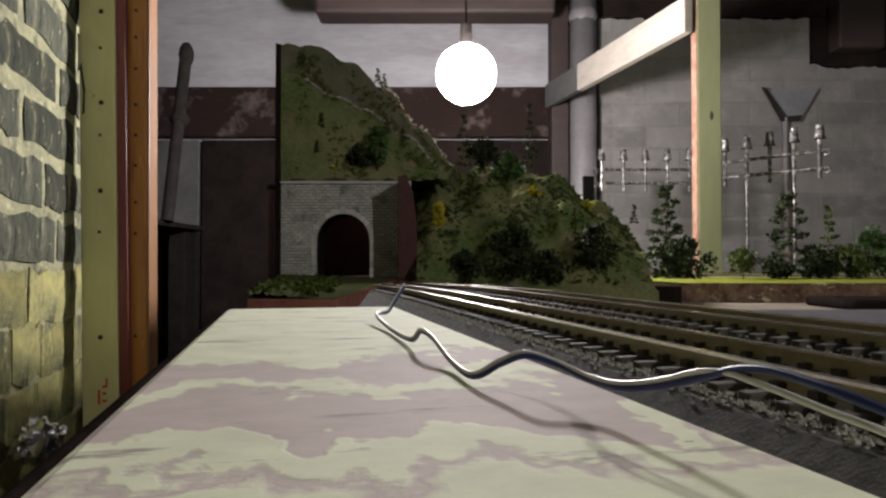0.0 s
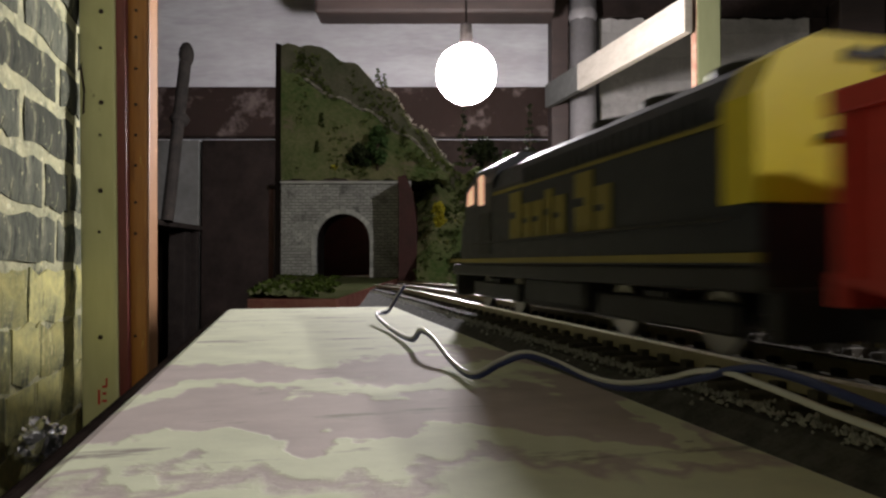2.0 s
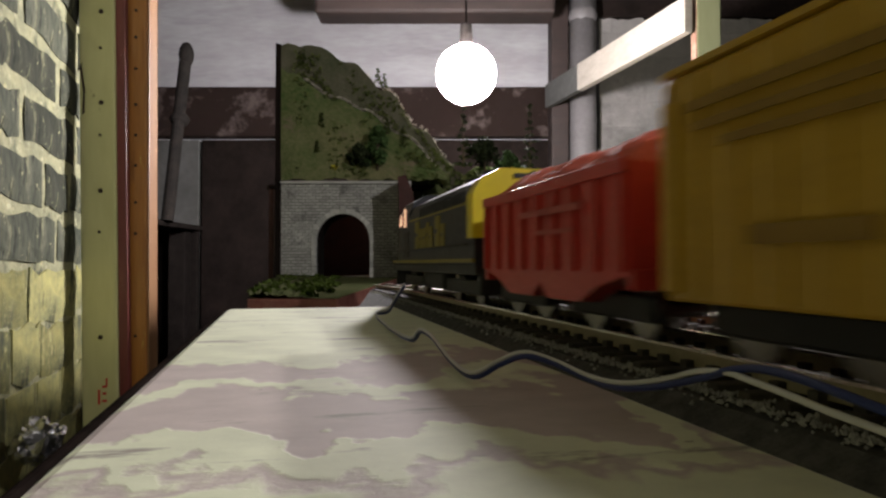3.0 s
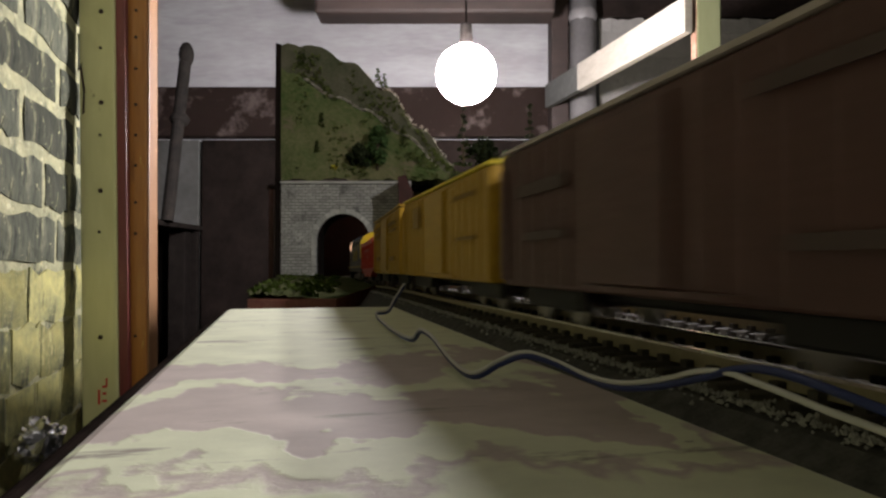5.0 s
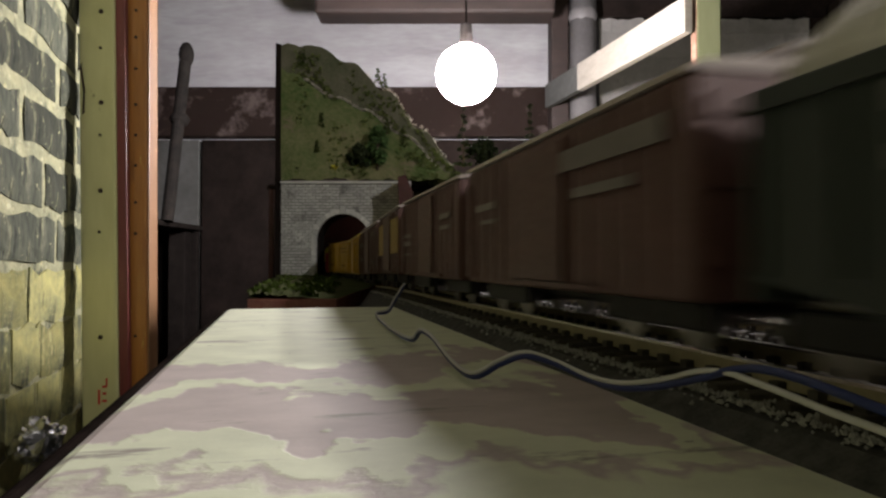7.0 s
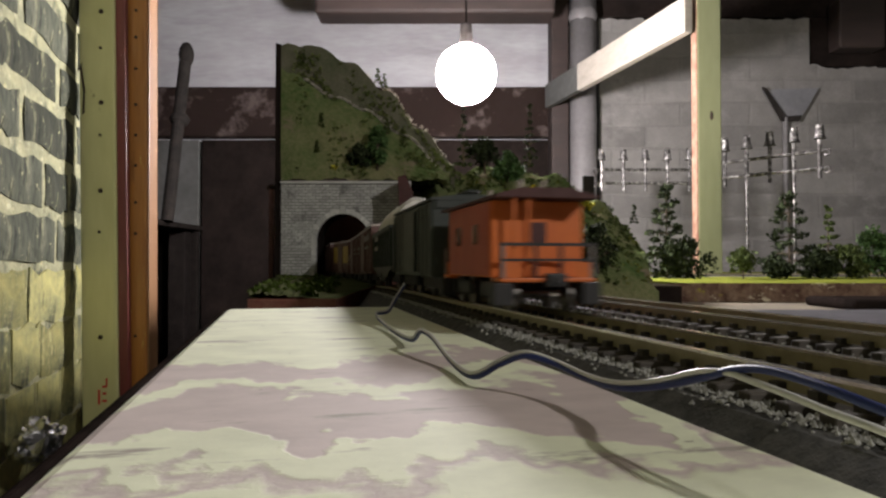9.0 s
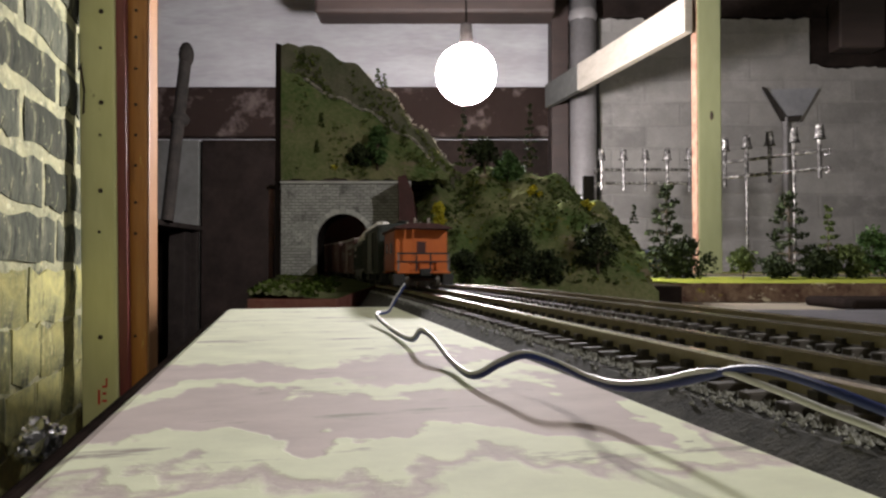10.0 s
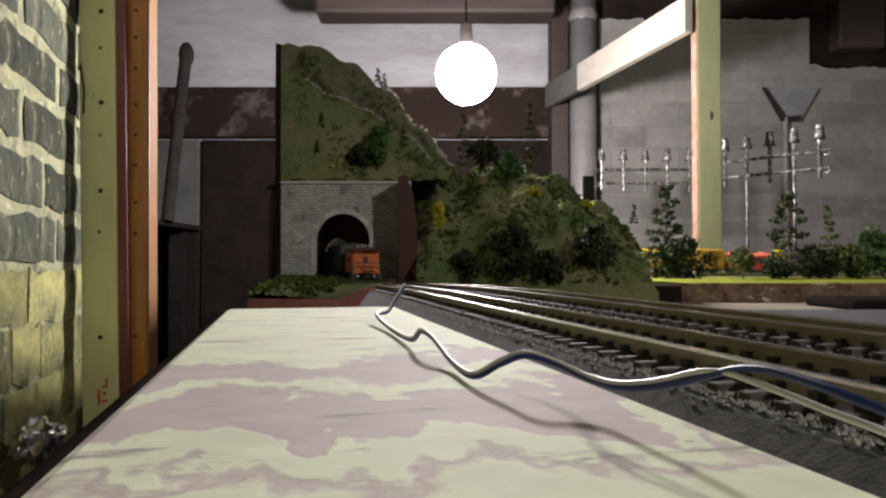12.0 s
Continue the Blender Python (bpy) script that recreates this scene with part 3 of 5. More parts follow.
    tagged(link("pillar", box(0.3343, 0.3886, 2.08, 2.15, 0.5, 1.87, 0.004), BROWNBEAM), "dark timber upright against the wall", "pillar")
    # iron bar leaning in the corner
    bar = thing("iron_bar", "black iron bar with a knob leaning in the corner", "bar")
    part("shaft", tube((-0.7531, 1.8500, 1.1128), (-0.7453, 1.9500, 1.5802), 0.017, 0.017, 14), IRON, bar)
    part("knob", ball((-0.7422, 1.9500, 1.6000), 0.024, 2, squash=(0.9, 0.9, 1.6)), IRON, bar, smooth=True)
    part("collar", ball((-0.7486, 1.9200, 1.4065), 0.028, 2, squash=(1.0, 1.0, 0.8)), IRON, bar, smooth=True)


posts()


# ---- the baseboards and the shelf ----
def boards():
    ang = math.degrees(math.atan2(0.24, 1.0))
    # shelf along the track; local y runs along it
    sh = thing("shelf", "cream and pink flaking painted shelf board beside the track", "shelf")
    w = box(-0.024, 0.146, -0.6, 0.335, -0.020, 0.0, 0.002)
    part("board", w, SHELF, sh)
    part("edge_strip", box(-0.0264, -0.0242, -0.6, 0.333, -0.020, -0.0010, 0.0008), DARKWOOD, sh, "dark worn edge strip")
    part("bracket", box(0.0, 0.03, -0.5, 0.3, -0.12, -0.0205, 0.002), DARKWOOD, sh)
    sh.matrix_basis = pose(-0.0005, 0.0, 1.0 - 0.0218, 0, 0, ang)
    tb = thing("layout_table", "dun painted model railway baseboard on trestles", "table")
    part("top", box(-0.10, 2.6, 0.33, 2.0, 0.905, 0.950, 0.003), TABLE, tb)
    part("top", box(0.30, 2.6, -1.2, 0.329, 0.905, 0.950, 0.003), TABLE, tb)
    for x, y in ((0.0, 0.5), (0.0, 1.9), (2.4, 0.5), (2.4, 1.9), (2.4, -1.0), (0.5, -1.0)):
        part("leg", box(x - 0.03, x + 0.03, y - 0.03, y + 0.03, 0.0, 0.904, 0.003), DARKWOOD, tb)


boards()
# ---- the tracks ----
def track_things():
    bed = bmesh.new()
    rows = []
    pts = [on_line(-1.2 + 0.02 * k) for k in range(0, 178)]
    outline = [(-0.062, -0.0135), (-0.056, -0.0055), (0.0192, -0.0048), (0.0320, -0.0125)]
    for i, p in enumerate(pts):
        d = (pts[min(i + 1, len(pts) - 1)] - pts[max(i - 1, 0)]).normalized()
        left = Vector((-d.y, d.x, 0)).normalized()
        rows.append([bed.verts.new(p + left * u + Vector((0, 0, h))) for u, h in outline])
    for a, b in zip(rows, rows[1:]):
        for k in range(3):
            bed.faces.new((a[k], a[k + 1], b[k + 1], b[k]))
    tagged(link("roadbed", bed, CORK), "grey cork roadbed under the tracks", "roadbed", kind="structure")
    for side, off, s0, s1 in (("near", 0.0, -0.9, 2.3), ("far", -0.052, -0.9, 0.62)):
        t = thing("railway_track", "rusty model railway track on dark ties" if off == 0 else "second rusty model track beside it", "track", "tracks", kind="structure")
        for u in (-0.0086, 0.0086):
            for nm, z0, z1, hw, mt in (("rail", -0.0030, -0.0005, 0.0007, RAIL), ("rail_head", -0.00048, 0.0, 0.0007, RAILHEAD)):
                bm, rows = bmesh.new(), []
                n = int((s1 - s0) / 0.015)
                for i in range(n + 1):
                    s = s0 + (s1 - s0) * i / n
                    p, q = on_line(s), on_line(s + 0.004)
                    d = (q - p).normalized()
                    left = Vector((-d.y, d.x, 0)).normalized()
                    rows.append([bm.verts.new(p + left * (u + off + a) + Vector((0, 0, h))) for a, h in ((-hw, z0), (hw, z0), (hw, z1), (-hw, z1))])
                for a, b in zip(rows, rows[1:]):
                    for k in range(4):
                        bm.faces.new((a[k], a[(k + 1) % 4], b[(k + 1) % 4], b[k]))
                part(nm, bm, mt, t)
        me = bpy.data.meshes.new("tie")
        bm = box(-0.0013, 0.0013, -0.0155, 0.0155, -0.0052, -0.0031, 0.0003)
        for u in (-0.0086, 0.0086):
            box(-0.0009, 0.0009, u - 0.0022, u + 0.0022, -0.0031, -0.0019, bm=bm)
        bm.to_mesh(me)
        bm.free()
        me.materials.append(TIE)
        rest = bmesh.new()
        n = int((s1 - s0) / 0.0072)
        for i in range(n):
            s = s0 + i * 0.0072
            p, q = on_line(s), on_line(s + 0.004)
            d = (q - p).normalized()
            left = Vector((-d.y, d.x, 0)).normalized()
            c = p + left * off
            mm = pose(c.x, c.y, c.z, 0, 0, math.degrees(math.atan2(d.y, d.x)) + rng.uniform(-1, 1))
            if -0.22 < s < 0.95 and (off == 0 or s < 0.6):
                o = new("tie", me)
                o.parent, o.matrix_basis = t, mm
            else:
                box(-0.0013, 0.0013, -0.0155, 0.0155, -0.0052, -0.0031, bm=rest, m=mm)
        tagged(part("tie_rest", rest, TIE, t), kind="stuff")
    # loose stone ballast along the ties
    verts, faces = [], []
    for _ in range(34000):
        s = rng.uniform(-0.2, 0.6)
        u = rng.choice((rng.gauss(0.0160, 0.0016), rng.uniform(-0.016, 0.016), rng.uniform(-0.016, 0.016), rng.uniform(-0.009, 0.009), rng.gauss(-0.026, 0.004), rng.uniform(-0.067, -0.036)))
        p, q = on_line(s), on_line(s + 0.004)
        d = (q - p).normalized()
        left = Vector((-d.y, d.x, 0)).normalized()
        c = p + left * u + Vector((0, 0, -0.0043 - max(0.0, u - 0.0185) * 0.6))
        r = rng.uniform(0.00025, 0.0006)
        k = len(verts)
        for e in ((1, 0, 0), (-1, 0, 0), (0, 1, 0), (0, -1, 0), (0, 0, 1), (0, 0, -0.6)):
            verts.append(c + Vector(e) * r * rng.uniform(0.6, 1.2))
        for f in ((0, 2, 4), (2, 1, 4), (1, 3, 4), (3, 0, 4), (2, 0, 5), (1, 2, 5), (3, 1, 5), (0, 3, 5)):
            faces.append([k + a for a in f])
    me = bpy.data.meshes.new("ballast")
    me.from_pydata(verts, [], faces)
    me.materials.append(BALLAST)
    tagged(new("ballast", me), "pale crushed stone ballast between the ties", "ballast", kind="stuff")


# ---- rolling stock; x forward, z up from the rail tops ----
def bogie(t, x, wheelbase=0.021, axles=2, frame_len=None):
    b = box(x - wheelbase / 2 - 0.007, x + wheelbase / 2 + 0.007, -0.0125, -0.0105, 0.0035, 0.0085, 0.0006)
    box(x - wheelbase / 2 - 0.007, x + wheelbase / 2 + 0.007, 0.0105, 0.0125, 0.0035, 0.0085, 0.0006, bm=b)
    box(x - 0.004, x + 0.004, -0.012, 0.012, 0.004, 0.0095, bm=b)
    bg = part("bogie", b, BLACK, t)
    for k in range(axles):
        a = x - wheelbase / 2 + wheelbase * k / max(1, axles - 1)
        w = tube((a, -0.0098, 0.0052), (a, -0.0078, 0.0052), 0.0052, seg=20)
        tube((a, 0.0078, 0.0052), (a, 0.0098, 0.0052), 0.0052, seg=20, bm=w)
        tube((a, -0.008, 0.0052), (a, 0.008, 0.0052), 0.0012, seg=8, bm=w)
        part("wheelset", w, STEEL, bg)


def coupler(t, x, s):
    c = box(min(x, x + s * 0.007), max(x, x + s * 0.007), -0.0012, 0.0012, 0.0085, 0.0105, 0.0003)
    box(x + s * 0.005 - 0.0015, x + s * 0.005 + 0.0015, -0.003, 0.003, 0.0075, 0.0115, 0.0005, bm=c)
    part("coupler", c, BLACK, t)


def bars(t, rows, y, material, name="lettering"):
    """Plain bars for writing: (x0, x1, z0, z1) on both sides."""
    for x0, x1, z0, z1 in rows:
        for s in (1, -1):
            part(name, box(x0, x1, *sorted((s * y, s * (y + 0.0004))), z0, z1), material, t)


def boxcar(label, L, paint, roof, door, letters=(), panels=(), ink=None, eave=0.0436, width=0.0345):
    """Boxcar or reefer with ribbed sides, sliding doors, peaked roof and running board."""
    t = thing("boxcar", label, "boxcar", "cars of the train")
    h, w = L / 2 - 0.006, width / 2
    body = box(-h, h, -w, w, 0.0085, eave, 0.0006)
    part("body", body, paint, t)
    r = prism([(-w - 0.0006, eave + 0.0002), (w + 0.0006, eave + 0.0002), (w + 0.0006, eave + 0.0012), (0, eave + 0.0032), (-w - 0.0006, eave + 0.0012)], -h - 0.0005, h + 0.0005)
    rf = part("roof", r, roof, t)
    part("running_board", box(-h - 0.002, h + 0.002, -0.003, 0.003, eave + 0.0036, eave + 0.0044), roof, rf)
    for s in (1, -1):
        n = int(2 * h / 0.0085)
        first = None
        for k in range(n + 1):
            x = -h + 0.001 + (2 * h - 0.002) * k / n
            if abs(x) > 0.017:
                if first is None:
                    first = part("side_rib", box(-0.0004, 0.0004, *sorted((s * w, s * (w + 0.0005))), 0.0095, eave - 0.001), paint, t)
                    first.location.x = x
                else:
                    o = new("side_rib", first.data)
                    o.parent = t
                    o.location.x = x
        d = part("door", box(-0.0145, 0.0145, *sorted((s * (w + 0.0002), s * (w + 0.0013))), 0.0105, eave - 0.002, 0.0003), door, t)
        part("door_rail", box(-0.030, 0.016, *sorted((s * w, s * (w + 0.0012))), 0.0092, 0.0102), paint, d)
        part("ladder", box(s * h * 0.97 - 0.002, s * h * 0.97 + 0.002, *sorted((s * w, s * (w + 0.001))), 0.010, eave - 0.004, 0.0002), paint, t)
    for e in (1, -1):
        part("end_rib", box(*sorted((e * h, e * (h + 0.0008))), -w * 0.9, w * 0.9, 0.014, 0.017, bm=box(*sorted((e * h, e * (h + 0.0008))), -w * 0.9, w * 0.9, 0.026, 0.029, bm=box(*sorted((e * h, e * (h + 0.0008))), -w * 0.9, w * 0.9, 0.037, 0.040))), paint, t)
        bogie(t, e * (h - 0.022))
        coupler(t, e * h, e)
    part("underframe", box(-h * 0.7, h * 0.7, -0.006, 0.006, 0.0055, 0.0084, 0.0008), BLACK, t)
    bars(t, panels, w + 0.0001, PANELYELLOW, "side_panel")
    bars(t, letters, w + 0.0008, ink or LETTER)
    return t


def hopper(label, L, paint, load, letters=(), eave=0.0330, heap_h=0.0065, ink=None):
    """Open hopper with sloped ends, ribs and a heaped load."""
    t = thing("hopper_car", label, "hopper car", "cars of the train")
    h, w = L / 2 - 0.006, 0.0172
    side = [(-h, 0.0125), (-h * 0.72, 0.0100), (-h * 0.5, 0.0065), (-h * 0.12, 0.0065), (0.0, 0.010), (h * 0.12, 0.0065), (h * 0.5, 0.0065), (h * 0.72, 0.0100), (h, 0.0125), (h, eave), (-h, eave)]
    part("body", prism(side, -w, w, "y"), paint, t)
    for s in (1, -1):
        rb = box(-h, h, *sorted((s * w, s * (w + 0.0012))), eave - 0.0022, eave + 0.0006, 0.0003)
        part("top_rail", rb, paint, t)
        first = part("side_rib", box(-0.0008, 0.0008, *sorted((s * w, s * (w + 0.0011))), 0.0128, eave - 0.0023), paint, t)
        first.location.x = -h + 0.002
        for k in range(1, 9):
            o = new("side_rib", first.data)
            o.parent = t
            o.location.x = -h + 0.002 + (2 * h - 0.004) * k / 8
    heap = bmesh.new()
    nx, ny = 60, 14
    g = [[heap.verts.new((-h + 0.001 + (2 * h - 0.002) * i / nx, -w + 0.001 + (2 * w - 0.002) * j / ny,
                          eave - 0.0005 + heap_h * math.sin(math.pi * j / ny) ** 0.6 * (0.70 + 0.30 * abs(math.sin(math.pi * 3 * (i / nx) + 0.3))) * min(1, i / 2, (nx - i) / 2) + 0.001 * noise.noise(Vector((i * 0.6, j * 0.6, L * 90))))) for j in range(ny + 1)] for i in range(nx + 1)]
    for i in range(nx):
        for j in range(ny):
            heap.faces.new((g[i][j], g[i + 1][j], g[i + 1][j + 1], g[i][j + 1]))
    part("load", heap, load, t, "heaped load")
    for e in (1, -1):
        part("end_sill", box(*sorted((e * (h - 0.001), e * (h + 0.001))), -w, w, 0.0095, 0.0135, 0.0003), paint, t)
        bogie(t, e * (h - 0.018))
        coupler(t, e * h, e)
    bars(t, letters, w + 0.0012, ink or LETTER)
    return t


def locomotive(L=0.238):
    """Full-width diesel, cab leading."""
    t = thing("diesel_locomotive", "dark blue and yellow diesel locomotive with lit cab windows", "locomotive")
    h, w = L / 2 - 0.006, 0.0172
    top = 0.0447
    sect = [(-w, 0.0142), (w, 0.0142), (w, top - 0.009), (w * 0.86, top - 0.0035), (w * 0.5, top), (-w * 0.5, top), (-w * 0.86, top - 0.0035), (-w, top - 0.009)]
    body = part("body", prism(sect, -h + 0.0015, h - 0.048), BLUE, t)
    cab = bmesh.new()
    prism([(y, z + (0.0 if z < 0.03 else 0.0026)) for y, z in sect], h - 0.0478, h - 0.015, bm=cab)
    for v in cab.verts:
        if v.co.x > h - 0.016 and v.co.z > 0.034:
            v.co.x -= (v.co.z - 0.034) * 0.75
    part("cab", cab, BLUE, t)
    part("nose", prism([(h - 0.0148, 0.0142), (h - 0.001, 0.0142), (h - 0.0015, 0.026), (h - 0.006, 0.0300), (h - 0.0148, 0.0312)], -w * 0.82, w * 0.82, "y"), BLUE, t)
    part("windscreen", box(h - 0.0150, h - 0.0143, -w * 0.75, -w * 0.1, 0.0316, 0.0352), LITPANE, t)
    part("windscreen", box(h - 0.0150, h - 0.0143, w * 0.1, w * 0.75, 0.0316, 0.0352), LITPANE, t)
    for s in (1, -1):
        a = s * (w + 0.0004)
        part("cab_window", prism([(h - 0.0284, 0.0334), (h - 0.0212, 0.0330), (h - 0.0222, 0.0372), (h - 0.0284, 0.0392)], *sorted((s * w, a)), "y"), LITPANE, t)
        part("window_pillar", box(h - 0.0336, h - 0.0290, *sorted((s * w, s * (w + 0.0003))), 0.0325, 0.0405), BLACK, t)
        part("cab_window", box(h - 0.0390, h - 0.0342, *sorted((s * w, a)), 0.0322, 0.0412, 0.0001), LITPANE, t)
        part("cab_door", box(h - 0.0460, h - 0.0345, *sorted((s * w, s * (w + 0.0003))), 0.0172, 0.0295), BLACK, t)
        part("sill_stripe", box(-h, h - 0.001, *sorted((s * (w - 0.0002), s * (w + 0.0007))), 0.0146, 0.0159), LETTERYELLOW, t, "yellow sill stripe")
        part("upper_stripe", box(-h + 0.002, h - 0.0485, *sorted((s * (w - 0.0003), s * (w + 0.0003))), top - 0.0108, top - 0.0099), LETTERYELLOW, t, "thin yellow stripe")
        lv = bmesh.new()
        for k in range(24):
            x = -h + 0.012 + k * 0.0032
            box(x, x + 0.0016, *sorted((s * w, s * (w + 0.0005))), 0.0345, 0.0385, bm=lv)
        tagged(part("louvre", lv, BLUE, body), kind="stuff")
        part("handrail", tube((-h + 0.004, s * (w + 0.0015), 0.0205), (h - 0.032, s * (w + 0.0015), 0.0205), 0.0003, seg=6), BLACK, t)
    # block lettering as plain shapes
    x = h - 0.064
    for wd, hi in ((0.0085, 0.0125), (0.0057, 0.009), (0.0062, 0.009), (0.0040, 0.011), (0.0057, 0.009), (None, 0), (0.0080, 0.0125), (0.0062, 0.009)):
        if wd is None:
            x -= 0.004
            continue
        bars(t, [(x - wd, x - wd * 0.55, 0.0205, 0.0205 + hi), (x - wd * 0.5, x, 0.0205, 0.0205 + hi * 0.45), (x - wd * 0.5, x, 0.0205 + hi * 0.6, 0.0205 + hi)], w + 0.0001, LETTERYELLOW)
        x -= wd + 0.0014
    tail = prism([(-w - 0.0006, 0.0225), (w + 0.0006, 0.0225), (w + 0.0006, top - 0.008), (w * 0.87, top - 0.003), (w * 0.5, top + 0.0004), (-w * 0.5, top + 0.0004), (-w * 0.87, top - 0.003), (-w - 0.0006, top - 0.008)], -h, -h + 0.0070)
    tl = part("tail_panel", tail, YELLOW, t, "bright yellow tail end")
    part("marker", box(-h - 0.0005, -h, -0.004, 0.004, 0.042, 0.0435, bm=box(-h - 0.0005, -h, -0.004, -0.002, 0.041, 0.0445)), BLACK, tl)
    part("grab_iron", box(-h - 0.001, -h, -0.008, 0.008, 0.031, 0.0318), BLACK, tl)
    part("tail_frame", box(-h, -h + 0.0014, -w, w, 0.0135, 0.0222), BLUE, t)
    part("frame", box(-h, h, -w * 0.98, w * 0.98, 0.0105, 0.01415, 0.0005), BLACK, t)
    part("fuel_tank", box(-0.019, 0.019, -0.013, 0.013, 0.0035, 0.0114, 0.0015), BLACK, t)
    part("pilot", prism([(h - 0.002, 0.003), (h + 0.001, 0.003), (h + 0.0005, 0.0115), (h - 0.002, 0.0115)], -w * 0.9, w * 0.9, "y"), BLACK, t)
    part("rear_pilot", box(-h - 0.001, -h + 0.002, -w * 0.9, w * 0.9, 0.004, 0.0113, 0.0004), BLACK, t)
    for k, x in enumerate((-0.060, -0.038, -0.016, 0.008, 0.024)):
        part("roof_fan", tube((x, 0, top - 0.0002), (x, 0, top + 0.0016), 0.0085 if k < 3 else 0.006, seg=20), BLACK, t)
    part("horn", tube((0.044, 0.003, top + 0.0006), (0.052, 0.003, top + 0.0006), 0.0006, 0.0014, 10), STEEL, t)
    part("headlight", tube((h - 0.0008, 0, 0.0300), (h + 0.0002, 0, 0.0300), 0.0024, seg=14), LITLAMP, t, "lit headlight")
    for e in (1, -1):
        bogie(t, e * (h - 0.034), 0.031, 2)
        coupler(t, e * h, e)
    return t


def caboose(L=0.108):
    t = thing("caboose", "orange caboose with end platform railings", "caboose", "cars of the train")
    h, w, eave = L / 2 - 0.005, 0.0150, 0.0338
    b = h - 0.009
    part("body", box(-b, b, -w, w, 0.0100, eave, 0.0005), CABOOSE, t)
    part("roof", prism([(-w - 0.0012, eave + 0.0002), (w + 0.0012, eave + 0.0002), (w + 0.0012, eave + 0.001), (w * 0.5, eave + 0.0032), (-w * 0.5, eave + 0.0032), (-w - 0.0012, eave + 0.001)], -h, h), LINING, t)
    for s in (1, -1):
        # thin side skin carries the painted shade
        part("side_shade", box(-b + 0.001, b - 0.001, *sorted((s * w, s * (w + 0.0003))), 0.0105, eave - 0.0004), CABOOSESHADE, t, "caboose side with its shade painted in")
        for x in (-0.010, 0.011):
            part("window", box(x - 0.003, x + 0.003, *sorted((s * w, s * (w + 0.0005))), 0.0205, 0.0270), DARKPANE, t)
    for e in (1, -1):
        part("platform", box(*sorted((e * b, e * h)), -w, w, 0.0088, 0.0100, 0.0003), CABOOSE, t)
        rail = box(*sorted((e * (h - 0.0008), e * h)), -w, w, 0.0195, 0.0205)
        box(*sorted((e * (h - 0.0008), e * h)), -w, w, 0.0150, 0.0158, bm=rail)
        part("railing", rail, BLACK, t)
        for y in (-w + 0.0008, -0.004, 0.004, w - 0.0008):
            part("baluster", box(*sorted((e * (h - 0.0008), e * h)), y - 0.0005, y + 0.0005, 0.0101, 0.0204), BLACK if abs(y) < 0.01 else LETTER, t)
        for y in (-w + 0.0035, w - 0.0035):
            part("end_panel", box(*sorted((e * (h - 0.0007), e * (h - 0.0004))), y - 0.0030, y + 0.0030, 0.0101, 0.0148), CABOOSE, t)
        part("door", box(*sorted((e * b, e * (b + 0.0006))), -0.0042, 0.0042, 0.0105, 0.0300), CABOOSE, t)
        part("door_window", box(*sorted((e * (b + 0.0006), e * (b + 0.0009))), -0.0025, 0.0025, 0.0205, 0.0270), LINING, t)
        part("ladder", box(*sorted((e * (h - 0.0018), e * (h - 0.001))), 0.0055, 0.0063, 0.0101, eave, bm=box(*sorted((e * (h - 0.0018), e * (h - 0.001))), 0.0100, 0.0108, 0.0101, eave)), CABOOSE, t)
        for y in (-w + 0.001, w - 0.001):
            part("step", box(*sorted((e * (b + 0.003), e * h)), y - 0.003, y + 0.003, 0.0020, 0.0086, 0.0003), BLACK, t)
        for y in (0.002, -0.006):
            part("smoke_pipe", tube((e * 0.016, y, eave + 0.0026), (e * 0.016, y, eave + 0.0075), 0.0008, seg=8), ROOFGREY, t)
        bogie(t, e * (b - 0.006), 0.014)
        coupler(t, e * h, e)
    return t


track_things()
TRAIN = []      # (object, length over couplings)


def add(ob, length):
    TRAIN.append((ob, length))


add(locomotive(0.173), 0.173)
add(hopper("bright red hopper car with a heaped red load", 0.098, RED, REDLOAD, [(-0.026, 0.010, 0.0255, 0.0270), (-0.022, -0.002, 0.021, 0.022)], ink=REDTEXT, heap_h=0.0090), 0.098)
YTEXT = [(0.020, 0.058, 0.037, 0.0385), (0.020, 0.056, 0.034, 0.0352), (0.020, 0.050, 0.031, 0.0322), (0.024, 0.044, 0.017, 0.0195), (-0.056, -0.020, 0.036, 0.0375), (-0.056, -0.024, 0.032, 0.0334), (-0.050, -0.030, 0.016, 0.0185)]
add(boxcar("ochre yellow boxcar with rows of dark lettering", 0.142, CARYELLOW, CARYELLOW, CARYELLOW, YTEXT, (), INK), 0.142)
add(boxcar("ochre yellow boxcar with a dark emblem", 0.154, CARYELLOW, YELLOW, CARYELLOW, [(0.030, 0.044, 0.030, 0.039), (-0.058, -0.030, 0.036, 0.0375), (-0.058, -0.034, 0.022, 0.0232)], (), INK), 0.154)
add(boxcar("oxide brown boxcar with faint lettering", 0.150, CARBROWN, ROOFGREY, CARBROWN, [(0.025, 0.056, 0.031, 0.034), (0.025, 0.050, 0.020, 0.022), (-0.058, -0.035, 0.036, 0.038), (-0.058, -0.040, 0.016, 0.018)], (), FAINT), 0.150)
add(boxcar("brown boxcar with dull yellow side panels", 0.110, CARBROWN, ROOFGREY, CARBROWN, (), [(0.016, 0.046, 0.020, 0.039), (-0.046, -0.016, 0.020, 0.039)]), 0.110)
